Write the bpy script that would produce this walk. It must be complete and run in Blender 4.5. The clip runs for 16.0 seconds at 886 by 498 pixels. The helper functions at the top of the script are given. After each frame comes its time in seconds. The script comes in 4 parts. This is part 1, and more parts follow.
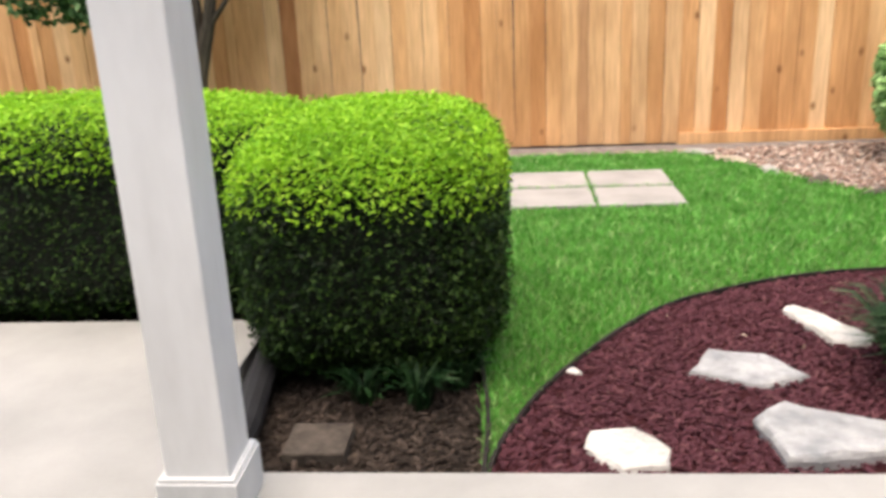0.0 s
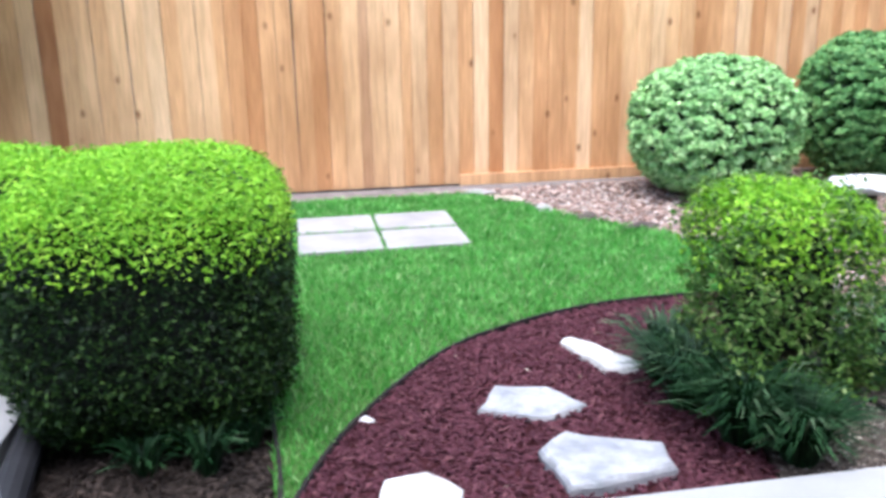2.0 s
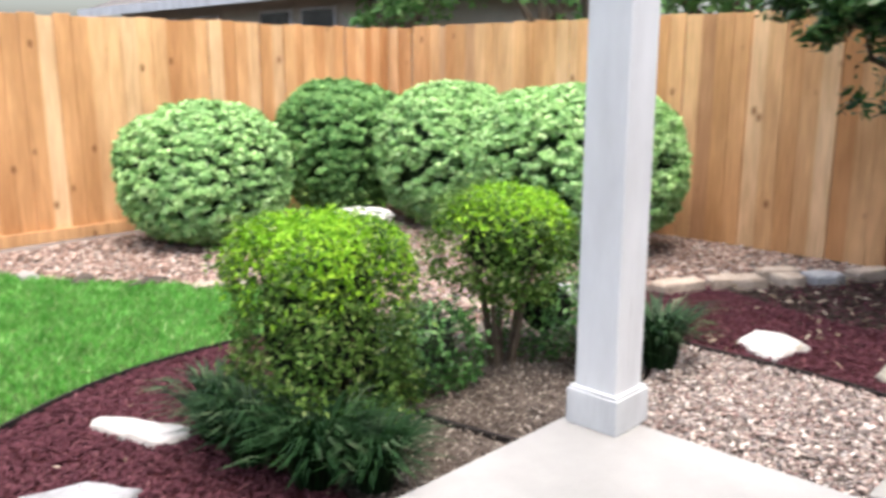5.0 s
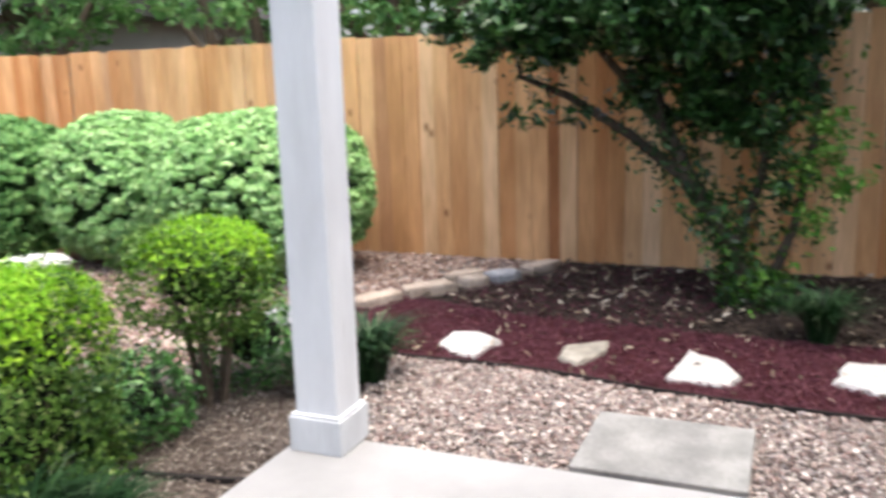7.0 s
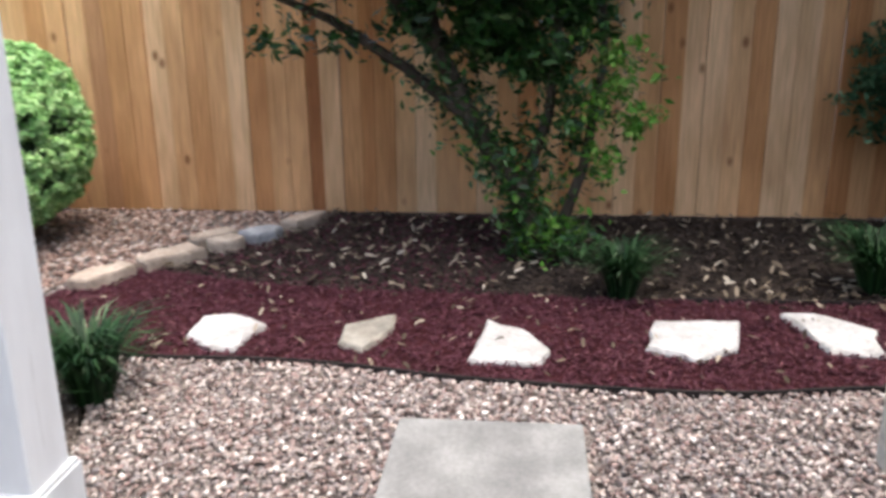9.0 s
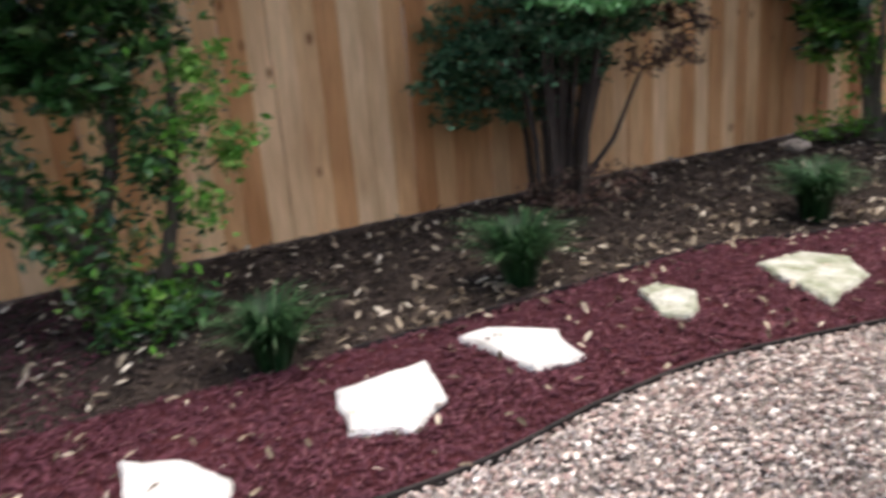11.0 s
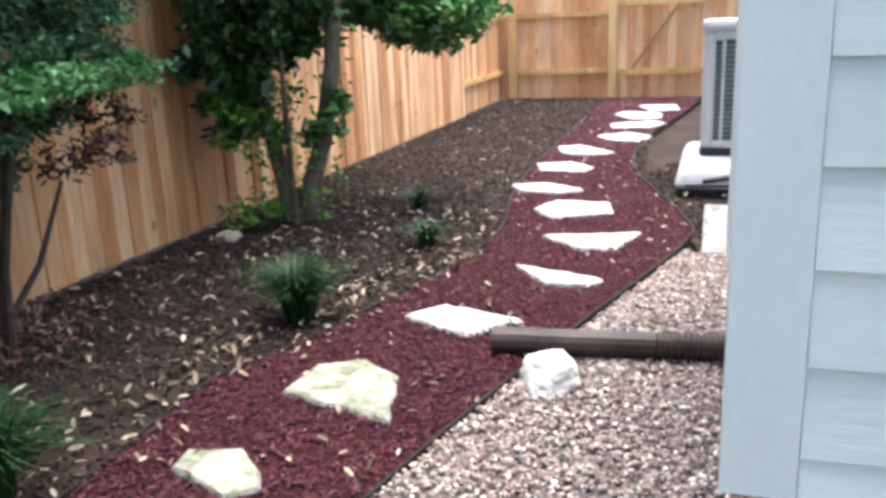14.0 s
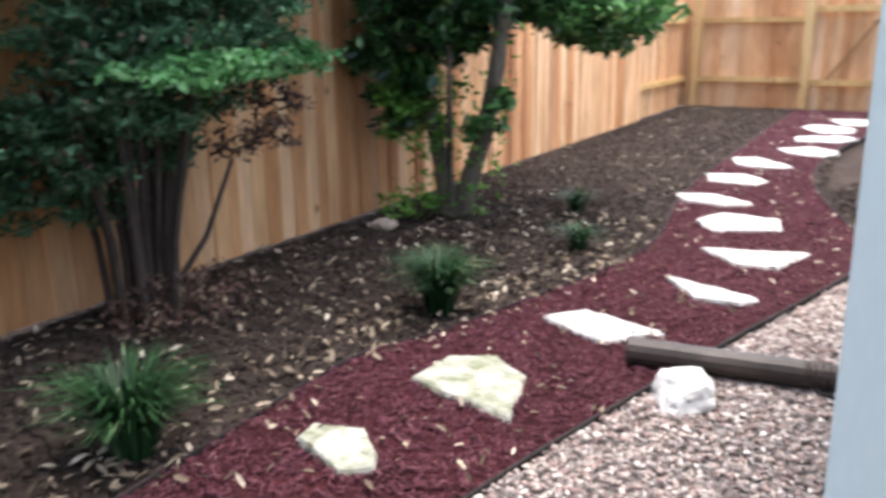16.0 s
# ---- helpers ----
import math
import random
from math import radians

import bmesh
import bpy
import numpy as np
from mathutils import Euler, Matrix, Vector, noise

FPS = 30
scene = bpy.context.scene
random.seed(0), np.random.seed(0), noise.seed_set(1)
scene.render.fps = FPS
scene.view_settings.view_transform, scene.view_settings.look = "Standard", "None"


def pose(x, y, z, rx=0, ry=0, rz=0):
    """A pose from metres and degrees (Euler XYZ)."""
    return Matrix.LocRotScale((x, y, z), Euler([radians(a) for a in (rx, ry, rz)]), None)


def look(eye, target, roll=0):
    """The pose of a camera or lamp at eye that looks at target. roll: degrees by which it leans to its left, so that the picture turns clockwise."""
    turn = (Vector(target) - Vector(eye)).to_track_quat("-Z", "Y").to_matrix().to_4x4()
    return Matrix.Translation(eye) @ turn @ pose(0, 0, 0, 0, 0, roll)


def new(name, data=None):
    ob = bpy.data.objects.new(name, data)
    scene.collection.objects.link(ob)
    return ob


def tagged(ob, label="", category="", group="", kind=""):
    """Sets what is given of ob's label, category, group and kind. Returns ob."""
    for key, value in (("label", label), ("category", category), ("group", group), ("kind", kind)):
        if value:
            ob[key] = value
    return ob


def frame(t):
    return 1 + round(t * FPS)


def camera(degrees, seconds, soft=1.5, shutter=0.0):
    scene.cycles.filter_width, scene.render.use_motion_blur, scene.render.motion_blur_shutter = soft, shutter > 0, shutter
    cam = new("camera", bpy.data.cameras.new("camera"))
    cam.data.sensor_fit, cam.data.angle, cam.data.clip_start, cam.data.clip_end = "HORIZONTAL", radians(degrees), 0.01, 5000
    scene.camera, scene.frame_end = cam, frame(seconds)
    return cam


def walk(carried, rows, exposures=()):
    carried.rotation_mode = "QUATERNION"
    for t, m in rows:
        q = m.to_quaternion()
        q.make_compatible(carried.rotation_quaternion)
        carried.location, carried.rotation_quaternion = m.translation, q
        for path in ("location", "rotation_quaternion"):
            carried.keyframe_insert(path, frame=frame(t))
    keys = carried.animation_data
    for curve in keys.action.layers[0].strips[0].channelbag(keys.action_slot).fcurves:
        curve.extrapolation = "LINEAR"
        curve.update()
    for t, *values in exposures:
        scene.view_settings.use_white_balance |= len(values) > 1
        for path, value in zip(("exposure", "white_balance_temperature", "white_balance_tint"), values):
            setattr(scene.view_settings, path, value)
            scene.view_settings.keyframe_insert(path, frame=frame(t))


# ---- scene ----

cam = camera(55.8, 16.0, soft=3.4, shutter=0.5)
PATH = [
    (0, (-2.401, -1.870, 1.475), (-2.563, 0.026, 0.859), -2.6),
    (0.5, (-2.386, -1.858, 1.502), (-2.418, 0.057, 0.925), -1.3),
    (1, (-2.374, -1.849, 1.504), (-2.248, 0.071, 0.959), -1.3),
    (1.5, (-2.382, -1.852, 1.503), (-2.150, 0.060, 0.964), -1.1),
    (2, (-2.366, -1.845, 1.501), (-2.038, 0.052, 0.962), -1.0),
    (2.5, (-2.354, -1.840, 1.502), (-1.911, 0.034, 0.965), -1.2),
    (3, (-2.353, -1.831, 1.502), (-1.788, 0.009, 0.960), -1.3),
    (3.5, (-2.360, -1.793, 1.479), (-1.632, -0.017, 0.917), -1.1),
    (4, (-2.354, -1.688, 1.418), (-1.406, -0.014, 0.871), -0.9),
    (4.2, (-2.373, -1.643, 1.405), (-1.310, -0.028, 0.893), -0.4),
    (6.3, (-2.486, -1.479, 1.441), (-0.804, -0.474, 1.040), -1.1),
    (6.5, (-2.489, -1.478, 1.442), (-0.770, -0.535, 1.048), -1.1),
    (7, (-2.484, -1.479, 1.440), (-0.678, -0.715, 1.050), -1.8),
    (7.5, (-2.434, -1.462, 1.429), (-0.548, -0.959, 0.991), -2.3),
    (8, (-2.282, -1.389, 1.417), (-0.377, -1.022, 0.932), -1.4),
    (8.2, (-2.164, -1.364, 1.431), (-0.259, -1.018, 0.930), -1.1),
    (10.3, (-1.000, -0.879, 1.348), (0.858, -1.326, 0.758), -2.8),
    (10.5, (-0.909, -0.866, 1.343), (0.910, -1.460, 0.763), -3.6),
    (11, (-0.699, -0.899, 1.379), (0.997, -1.771, 0.777), -4.5),
    (11.5, (-0.436, -0.937, 1.392), (1.043, -2.153, 0.813), -3.0),
    (12, (-0.227, -0.924, 1.400), (0.999, -2.405, 0.849), -3.2),
    (12.5, (-0.023, -0.896, 1.414), (0.987, -2.534, 0.871), -2.5),
    (13, (0.129, -0.993, 1.418), (1.014, -2.709, 0.898), -1.5),
    (13.5, (0.248, -1.084, 1.455), (0.977, -2.877, 0.950), -1.9),
    (14, (0.295, -1.109, 1.454), (0.897, -2.942, 0.927), -2.4),
    (14.5, (0.296, -1.092, 1.454), (0.862, -2.934, 0.919), -2.6),
    (15, (0.289, -1.070, 1.454), (0.878, -2.909, 0.933), -2.3),
    (15.5, (0.262, -1.104, 1.456), (0.977, -2.900, 0.943), -1.7),
    (16, (0.189, -1.168, 1.437), (1.155, -2.841, 0.920), -0.7),
]
EXPOSURE = [(0.0, 1.32, 7200, 10), (1.5, 1.6, 5800, 10), (3.2, 1.6, 5400, 10), (4.2, 1.6, 6600, 10), (7.0, 1.6, 6500, 10), (8.2, 1.4, 6400, 10), (10.5, 1.58, 6500, 10), (12.5, 2.2, 6250, 10), (16.0, 2.14, 6200, 10)]
walk(cam, [(t, look(eye, target, roll)) for t, eye, target, roll in PATH], EXPOSURE)

# ---- light ----
world = bpy.data.worlds.new("sky")
scene.world = world
world.use_nodes = True
wn = world.node_tree.nodes
sky = wn.new("ShaderNodeTexSky")
sky.sky_type = 'NISHITA'
sky.sun_disc = False
sky.sun_elevation, sky.sun_rotation = radians(78), radians(-162)
sky.dust_density, sky.air_density = 6.0, 1.0
wn["Background"].inputs["Strength"].default_value = 0.15
world.node_tree.links.new(sky.outputs[0], wn["Background"].inputs[0])
sun_data = bpy.data.lights.new("sun", 'SUN')
sun_data.energy, sun_data.angle, sun_data.color = 1.3, radians(70), (1.0, 0.97, 0.92)
sun = new("sun", sun_data)
sun.matrix_world = look((-0.8, -2.5, 13), (0, 0, 0))
rng = np.random.default_rng(7)


# ---- materials ----
def nodes_of(name):
    m = bpy.data.materials.new(name)
    m.use_nodes = True
    t = m.node_tree
    return m, t.nodes, t.links, t.nodes["Principled BSDF"]


def ramp(n, l, source, stops):
    r = n.new("ShaderNodeValToRGB")
    while len(r.color_ramp.elements) < len(stops):
        r.color_ramp.elements.new(0.5)
    for e, (p, c) in zip(r.color_ramp.elements, stops):
        e.position, e.color = p, (*c, 1)
    l.new(source, r.inputs[0])
    return r.outputs[0]


def coords(n, l, stretch=(1, 1, 1), world_space=True):
    if world_space:
        src = n.new("ShaderNodeNewGeometry").outputs["Position"]
    else:
        src = n.new("ShaderNodeTexCoord").outputs["Object"]
    mp = n.new("ShaderNodeMapping")
    mp.inputs["Scale"].default_value = stretch
    l.new(src, mp.inputs["Vector"])
    return mp.outputs[0]


def noise_tex(n, l, vec, scale, detail=4.0, rough=0.6):
    t = n.new("ShaderNodeTexNoise")
    t.inputs["Scale"].default_value, t.inputs["Detail"].default_value, t.inputs["Roughness"].default_value = scale, detail, rough
    if vec:
        l.new(vec, t.inputs["Vector"])
    return t.outputs["Fac"]


def mixed(n, l, kind, fac, a, b):
    m = n.new("ShaderNodeMix")
    m.data_type, m.blend_type = 'RGBA', kind
    for k, v in ((0, fac), (6, a), (7, b)):
        if isinstance(v, (int, float)):
            m.inputs[k].default_value = v
        elif isinstance(v, tuple):
            m.inputs[k].default_value = (*v, 1)
        else:
            l.new(v, m.inputs[k])
    return m.outputs[2]


def bumped(n, l, bsdf, height, strength, dist):
    b = n.new("ShaderNodeBump")
    b.inputs["Strength"].default_value, b.inputs["Distance"].default_value = strength, dist
    l.new(height, b.inputs["Height"])
    l.new(b.outputs[0], bsdf.inputs["Normal"])


def rough_mat(name, lo, hi, scale, fine, rough=0.85, bump=0.4, dist=0.01, stretch=(1, 1, 1), spec=0.3, low=0.72):
    """A surface with broad stains and fine grain."""
    m, n, l, b = nodes_of(name)
    v = coords(n, l, stretch)
    broad, grain = noise_tex(n, l, v, scale), noise_tex(n, l, v, fine, 6)
    c = ramp(n, l, broad, [(0.3, lo), (0.7, hi)])
    g = ramp(n, l, grain, [(0.3, (low, low, low)), (0.7, (1.1 - 0.1 * (low > 0.9), 1.1 - 0.1 * (low > 0.9), 1.1 - 0.1 * (low > 0.9)))])
    l.new(mixed(n, l, 'MULTIPLY', 1.0, c, g), b.inputs["Base Color"])
    b.inputs["Roughness"].default_value = rough
    b.inputs["Specular IOR Level"].default_value = spec
    bumped(n, l, b, grain, bump, dist)
    return m


def piece_mat(name, stops, rough=0.8, island=True, fine=40.0):
    """Many small pieces, each with its own tone."""
    m, n, l, b = nodes_of(name)
    if island:
        src = n.new("ShaderNodeNewGeometry").outputs["Random Per Island"]
    else:
        src = n.new("ShaderNodeObjectInfo").outputs["Random"]
    c = ramp(n, l, src, stops)
    grain = noise_tex(n, l, coords(n, l), fine)
    g = ramp(n, l, grain, [(0.3, (0.7, 0.7, 0.7)), (0.7, (1.15, 1.15, 1.15))])
    l.new(mixed(n, l, 'MULTIPLY', 1.0, c, g), b.inputs["Base Color"])
    b.inputs["Roughness"].default_value = rough
    b.inputs["Specular IOR Level"].default_value = 0.15
    bumped(n, l, b, grain, 0.3, 0.004)
    return m


def leaf_mat(name, stops, rough=0.5, through_light=0.25, patch=((0.75, 0.8, 0.75), (1.15, 1.1, 1.05)), clump=5.0):
    m, n, l, b = nodes_of(name)
    src = n.new("ShaderNodeNewGeometry").outputs["Random Per Island"]
    c = ramp(n, l, src, stops)
    broad = noise_tex(n, l, coords(n, l), clump, 2)
    g = ramp(n, l, broad, [(0.3, patch[0]), (0.7, patch[1])])
    col = mixed(n, l, 'MULTIPLY', 1.0, c, g)
    l.new(col, b.inputs["Base Color"])
    b.inputs["Roughness"].default_value = rough
    b.inputs["Specular IOR Level"].default_value = 0.35 if rough < 0.35 else 0.18
    tr = n.new("ShaderNodeBsdfTranslucent")
    l.new(col, tr.inputs["Color"])
    mx = n.new("ShaderNodeMixShader")
    mx.inputs[0].default_value = through_light
    l.new(b.outputs[0], mx.inputs[1])
    l.new(tr.outputs[0], mx.inputs[2])
    l.new(mx.outputs[0], n["Material Output"].inputs[0])
    return m


def cedar_mat(name, stops):
    """Cedar boards: tone by board, long grain, dark knots."""
    m, n, l, b = nodes_of(name)
    rnd = n.new("ShaderNodeObjectInfo").outputs["Random"]
    tone = ramp(n, l, rnd, stops)
    v = coords(n, l, (1, 1, 0.06))
    grain = noise_tex(n, l, v, 55, 6)
    g = ramp(n, l, grain, [(0.3, (0.78, 0.74, 0.7)), (0.65, (1.08, 1.06, 1.04))])
    c = mixed(n, l, 'MULTIPLY', 1.0, tone, g)
    broad = noise_tex(n, l, coords(n, l, (1, 1, 0.25)), 3.2, 3)
    w = ramp(n, l, broad, [(0.35, (0.78, 0.72, 0.66)), (0.65, (1.1, 1.1, 1.1))])
    c = mixed(n, l, 'MULTIPLY', 1.0, c, w)
    vo = n.new("ShaderNodeTexVoronoi")
    vo.inputs["Scale"].default_value = 4.6
    vo.inputs["Randomness"].default_value = 1.0
    l.new(coords(n, l, (1, 1, 0.62)), vo.inputs["Vector"])
    k = ramp(n, l, vo.outputs["Distance"], [(0.05, (0.85, 0.85, 0.85)), (0.14, (0, 0, 0))])
    c = mixed(n, l, 'MIX', k, c, (0.22, 0.09, 0.035))
    l.new(c, b.inputs["Base Color"])
    b.inputs["Roughness"].default_value = 0.75
    b.inputs["Specular IOR Level"].default_value = 0.25
    bumped(n, l, b, grain, 0.25, 0.003)
    return m


def scuffed_mat(name, lo, hi, dark):
    """White paint with broad grime and thin scratches along the grain."""
    m, n, l, b = nodes_of(name)
    c = ramp(n, l, noise_tex(n, l, coords(n, l, (1, 1, 0.3)), 5.0), [(0.3, lo), (0.7, hi)])
    streak = noise_tex(n, l, coords(n, l, (1, 1, 0.07)), 34, 3)
    where = noise_tex(n, l, coords(n, l, (1, 1, 0.5)), 3.4, 2)
    k = ramp(n, l, streak, [(0.64, (0, 0, 0)), (0.74, (0.7, 0.7, 0.7))])
    w = ramp(n, l, where, [(0.52, (0, 0, 0)), (0.66, (1, 1, 1))])
    l.new(mixed(n, l, 'MIX', mixed(n, l, 'MULTIPLY', 1.0, k, w), c, dark), b.inputs["Base Color"])
    b.inputs["Roughness"].default_value = 0.5
    bumped(n, l, b, noise_tex(n, l, coords(n, l, (1, 1, 0.2)), 40), 0.1, 0.002)
    return m


M = {}
M["cedar"] = cedar_mat("cedar", [(0.0, (0.54, 0.26, 0.11)), (0.25, (0.65, 0.36, 0.17)), (0.6, (0.73, 0.45, 0.235)), (0.9, (0.81, 0.57, 0.35)), (1.0, (0.40, 0.17, 0.07))])
M["rail"] = cedar_mat("rail_wood", [(0.0, (0.58, 0.38, 0.15)), (1.0, (0.66, 0.46, 0.21))])
M["brace"] = cedar_mat("weathered_brace_wood", [(0.0, (0.26, 0.15, 0.06)), (1.0, (0.32, 0.19, 0.08))])
M["bark"] = rough_mat("bark", (0.085, 0.064, 0.046), (0.22, 0.17, 0.125), 8, 45, 0.95, 0.9, 0.02, (1, 1, 0.35))
M["dark_bark"] = rough_mat("dark_bark", (0.035, 0.027, 0.021), (0.12, 0.095, 0.072), 8, 45, 0.95, 0.9, 0.02, (1, 1, 0.35))
M["cane"] = rough_mat("dark_cane", (0.030, 0.022, 0.018), (0.095, 0.072, 0.058), 9, 45, 0.9, 0.6, 0.01, (1, 1, 0.3))
M["pale_bark"] = rough_mat("pale_grey_bark", (0.075, 0.062, 0.046), (0.22, 0.19, 0.145), 7, 45, 0.95, 0.8, 0.015, (1, 1, 0.35))
M["white"] = rough_mat("painted_white", (0.43, 0.45, 0.47), (0.62, 0.645, 0.67), 5.0, 60, 0.55, 0.08, 0.003, (1, 1, 0.3), low=0.94)
M["scuffed"] = scuffed_mat("scuffed_white_paint", (0.52, 0.535, 0.555), (0.66, 0.68, 0.705), (0.24, 0.23, 0.225))
M["trim"] = rough_mat("grey_blue_trim", (0.45, 0.53, 0.53), (0.53, 0.605, 0.605), 2.0, 60, 0.6, 0.08, 0.003, (1, 1, 0.3), low=0.94)
M["siding"] = rough_mat("grey_blue_siding", (0.45, 0.54, 0.535), (0.55, 0.635, 0.63), 3.0, 55, 0.65, 0.35, 0.006, (0.12, 1, 1), low=0.94)
M["concrete"] = rough_mat("patio_concrete", (0.235, 0.235, 0.235), (0.335, 0.332, 0.33), 1.6, 70, 0.8, 0.15, 0.004, low=0.94)
M["slab"] = rough_mat("grey_slab", (0.14, 0.14, 0.137), (0.29, 0.29, 0.28), 4, 60, 0.85, 0.25, 0.005, low=0.84)
M["paver"] = rough_mat("buff_paver", (0.21, 0.20, 0.195), (0.30, 0.285, 0.275), 3, 60, 0.85, 0.12, 0.004, low=0.93)
M["limestone"] = rough_mat("limestone", (0.36, 0.35, 0.33), (0.58, 0.575, 0.565), 6, 40, 0.85, 0.7, 0.014, low=0.76)
M["whiterock"] = rough_mat("white_limestone", (0.40, 0.395, 0.385), (0.66, 0.655, 0.645), 9, 50, 0.85, 0.6, 0.012, low=0.84)
M["mossy"] = rough_mat("mossy_limestone", (0.13, 0.15, 0.08), (0.46, 0.45, 0.41), 9, 40, 0.9, 0.7, 0.014, low=0.72)
M["greystone"] = rough_mat("grey_flagstone", (0.21, 0.22, 0.235), (0.40, 0.405, 0.42), 8, 30, 0.85, 0.7, 0.015, low=0.82)
M["tanstone"] = rough_mat("tan_flagstone", (0.30, 0.24, 0.19), (0.50, 0.42, 0.35), 5, 30, 0.9, 0.7, 0.015)
M["dullstone"] = rough_mat("dull_flagstone", (0.20, 0.185, 0.155), (0.38, 0.355, 0.305), 6, 30, 0.9, 0.7, 0.015)
M["soil"] = rough_mat("soil", (0.026, 0.020, 0.017), (0.066, 0.050, 0.042), 2.2, 45, 1.0, 1.0, 0.03, spec=0.08)
M["dirt"] = rough_mat("dusty_dirt", (0.055, 0.042, 0.034), (0.15, 0.12, 0.10), 5, 60, 0.95, 0.9, 0.015)
M["mulch_bed"] = rough_mat("mulch_bed", (0.035, 0.010, 0.012), (0.075, 0.020, 0.024), 3, 70, 1.0, 1.0, 0.03, spec=0.1)
M["turf"] = rough_mat("turf", (0.04, 0.10, 0.015), (0.07, 0.16, 0.03), 2, 60, 0.95, 0.8, 0.02)
M["gravel_bed"] = rough_mat("gravel_bed", (0.15, 0.125, 0.115), (0.27, 0.235, 0.215), 9, 60, 0.95, 1.0, 0.02)
M["pebble"] = piece_mat("pebbles", [(0.0, (0.09, 0.07, 0.063)), (0.2, (0.31, 0.215, 0.195)), (0.45, (0.41, 0.335, 0.30)), (0.7, (0.27, 0.24, 0.235)), (0.9, (0.62, 0.53, 0.47)), (1.0, (0.80, 0.76, 0.72))])
M["dirty_pebble"] = piece_mat("dusty_pebbles", [(0.0, (0.055, 0.043, 0.036)), (0.3, (0.16, 0.125, 0.105)), (0.7, (0.24, 0.20, 0.175)), (1.0, (0.46, 0.41, 0.36))])
M["pinkrock"] = piece_mat("pink_rock", [(0.0, (0.16, 0.10, 0.08)), (0.4, (0.34, 0.23, 0.19)), (0.75, (0.44, 0.33, 0.28)), (1.0, (0.60, 0.52, 0.47))])
M["chip"] = piece_mat("mulch_chips", [(0.0, (0.064, 0.021, 0.028)), (0.4, (0.078, 0.026, 0.036)), (0.85, (0.098, 0.034, 0.046)), (1.0, (0.14, 0.060, 0.068))], 0.9)
M["litter"] = piece_mat("leaf_litter", [(0.0, (0.06, 0.045, 0.031)), (0.4, (0.14, 0.107, 0.076)), (0.78, (0.29, 0.235, 0.175)), (1.0, (0.50, 0.44, 0.36))], 0.8)
M["brown_chip"] = piece_mat("dark_bark_chips", [(0.0, (0.018, 0.013, 0.011)), (0.7, (0.046, 0.034, 0.028)), (1.0, (0.085, 0.063, 0.052))], 0.95)
M["grass"] = leaf_mat("grass_blades", [(0.0, (0.055, 0.21, 0.022)), (0.5, (0.10, 0.36, 0.06)), (0.86, (0.17, 0.46, 0.10)), (1.0, (0.38, 0.55, 0.24))], 0.5, 0.25, ((0.6, 0.68, 0.6), (1.3, 1.2, 1.3)))
# Dark side leaves here and lime top leaves below paint shaded sides, lit tops.
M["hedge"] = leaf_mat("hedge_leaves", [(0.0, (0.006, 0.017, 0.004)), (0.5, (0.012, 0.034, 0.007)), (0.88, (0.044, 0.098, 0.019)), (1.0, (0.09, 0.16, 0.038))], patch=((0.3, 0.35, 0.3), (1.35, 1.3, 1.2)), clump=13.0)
M["lit_growth"] = leaf_mat("lit_top_leaves", [(0.0, (0.17, 0.40, 0.02)), (0.5, (0.25, 0.52, 0.03)), (1.0, (0.40, 0.66, 0.06))], 0.45, 0.35)
# Near-black fill inside hedges and small shrubs, painting the shade between leaves.
M["hedge_shade"] = rough_mat("hedge_inner_shade", (0.004, 0.006, 0.003), (0.010, 0.014, 0.006), 6, 40, 0.95, 1.0, 0.05)
# Dark green fill that paints the shade in gaps between rosettes.
M["shrub_shade"] = rough_mat("shrub_inner_shade", (0.012, 0.030, 0.010), (0.030, 0.065, 0.022), 9, 40, 0.95, 1.0, 0.05)
M["ball"] = leaf_mat("pale_round_leaves", [(0.0, (0.18, 0.37, 0.12)), (0.5, (0.32, 0.57, 0.22)), (1.0, (0.54, 0.75, 0.39))])
M["ball_dark"] = leaf_mat("mid_green_leaves", [(0.0, (0.08, 0.20, 0.06)), (0.5, (0.15, 0.34, 0.105)), (1.0, (0.28, 0.48, 0.18))])
M["yellow"] = leaf_mat("yellow_green_leaves", [(0.0, (0.033, 0.085, 0.015)), (0.45, (0.08, 0.17, 0.028)), (0.9, (0.16, 0.27, 0.06)), (1.0, (0.34, 0.42, 0.17))])
M["tree"] = leaf_mat("dark_tree_leaves", [(0.0, (0.010, 0.036, 0.011)), (0.5, (0.026, 0.078, 0.020)), (0.9, (0.06, 0.15, 0.04)), (1.0, (0.16, 0.28, 0.12))], 0.3, 0.15)
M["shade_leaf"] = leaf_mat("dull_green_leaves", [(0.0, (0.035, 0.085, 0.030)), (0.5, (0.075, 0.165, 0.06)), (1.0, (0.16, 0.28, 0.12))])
M["bright_leaf"] = leaf_mat("mid_green_glossy_leaves", [(0.0, (0.022, 0.075, 0.020)), (0.5, (0.055, 0.165, 0.04)), (1.0, (0.15, 0.32, 0.10))], 0.34)
M["twig_leaf"] = leaf_mat("fresh_leaves", [(0.0, (0.05, 0.15, 0.02)), (0.5, (0.11, 0.27, 0.04)), (1.0, (0.24, 0.40, 0.10))], 0.4)
M["frond_leaf"] = leaf_mat("pale_frond_leaves", [(0.0, (0.05, 0.17, 0.05)), (0.5, (0.12, 0.32, 0.11)), (1.0, (0.28, 0.50, 0.26))], 0.45)
M["nandina"] = leaf_mat("nandina_leaves", [(0.0, (0.016, 0.052, 0.025)), (0.5, (0.055, 0.135, 0.068)), (0.9, (0.15, 0.28, 0.16)), (1.0, (0.20, 0.11, 0.09))])
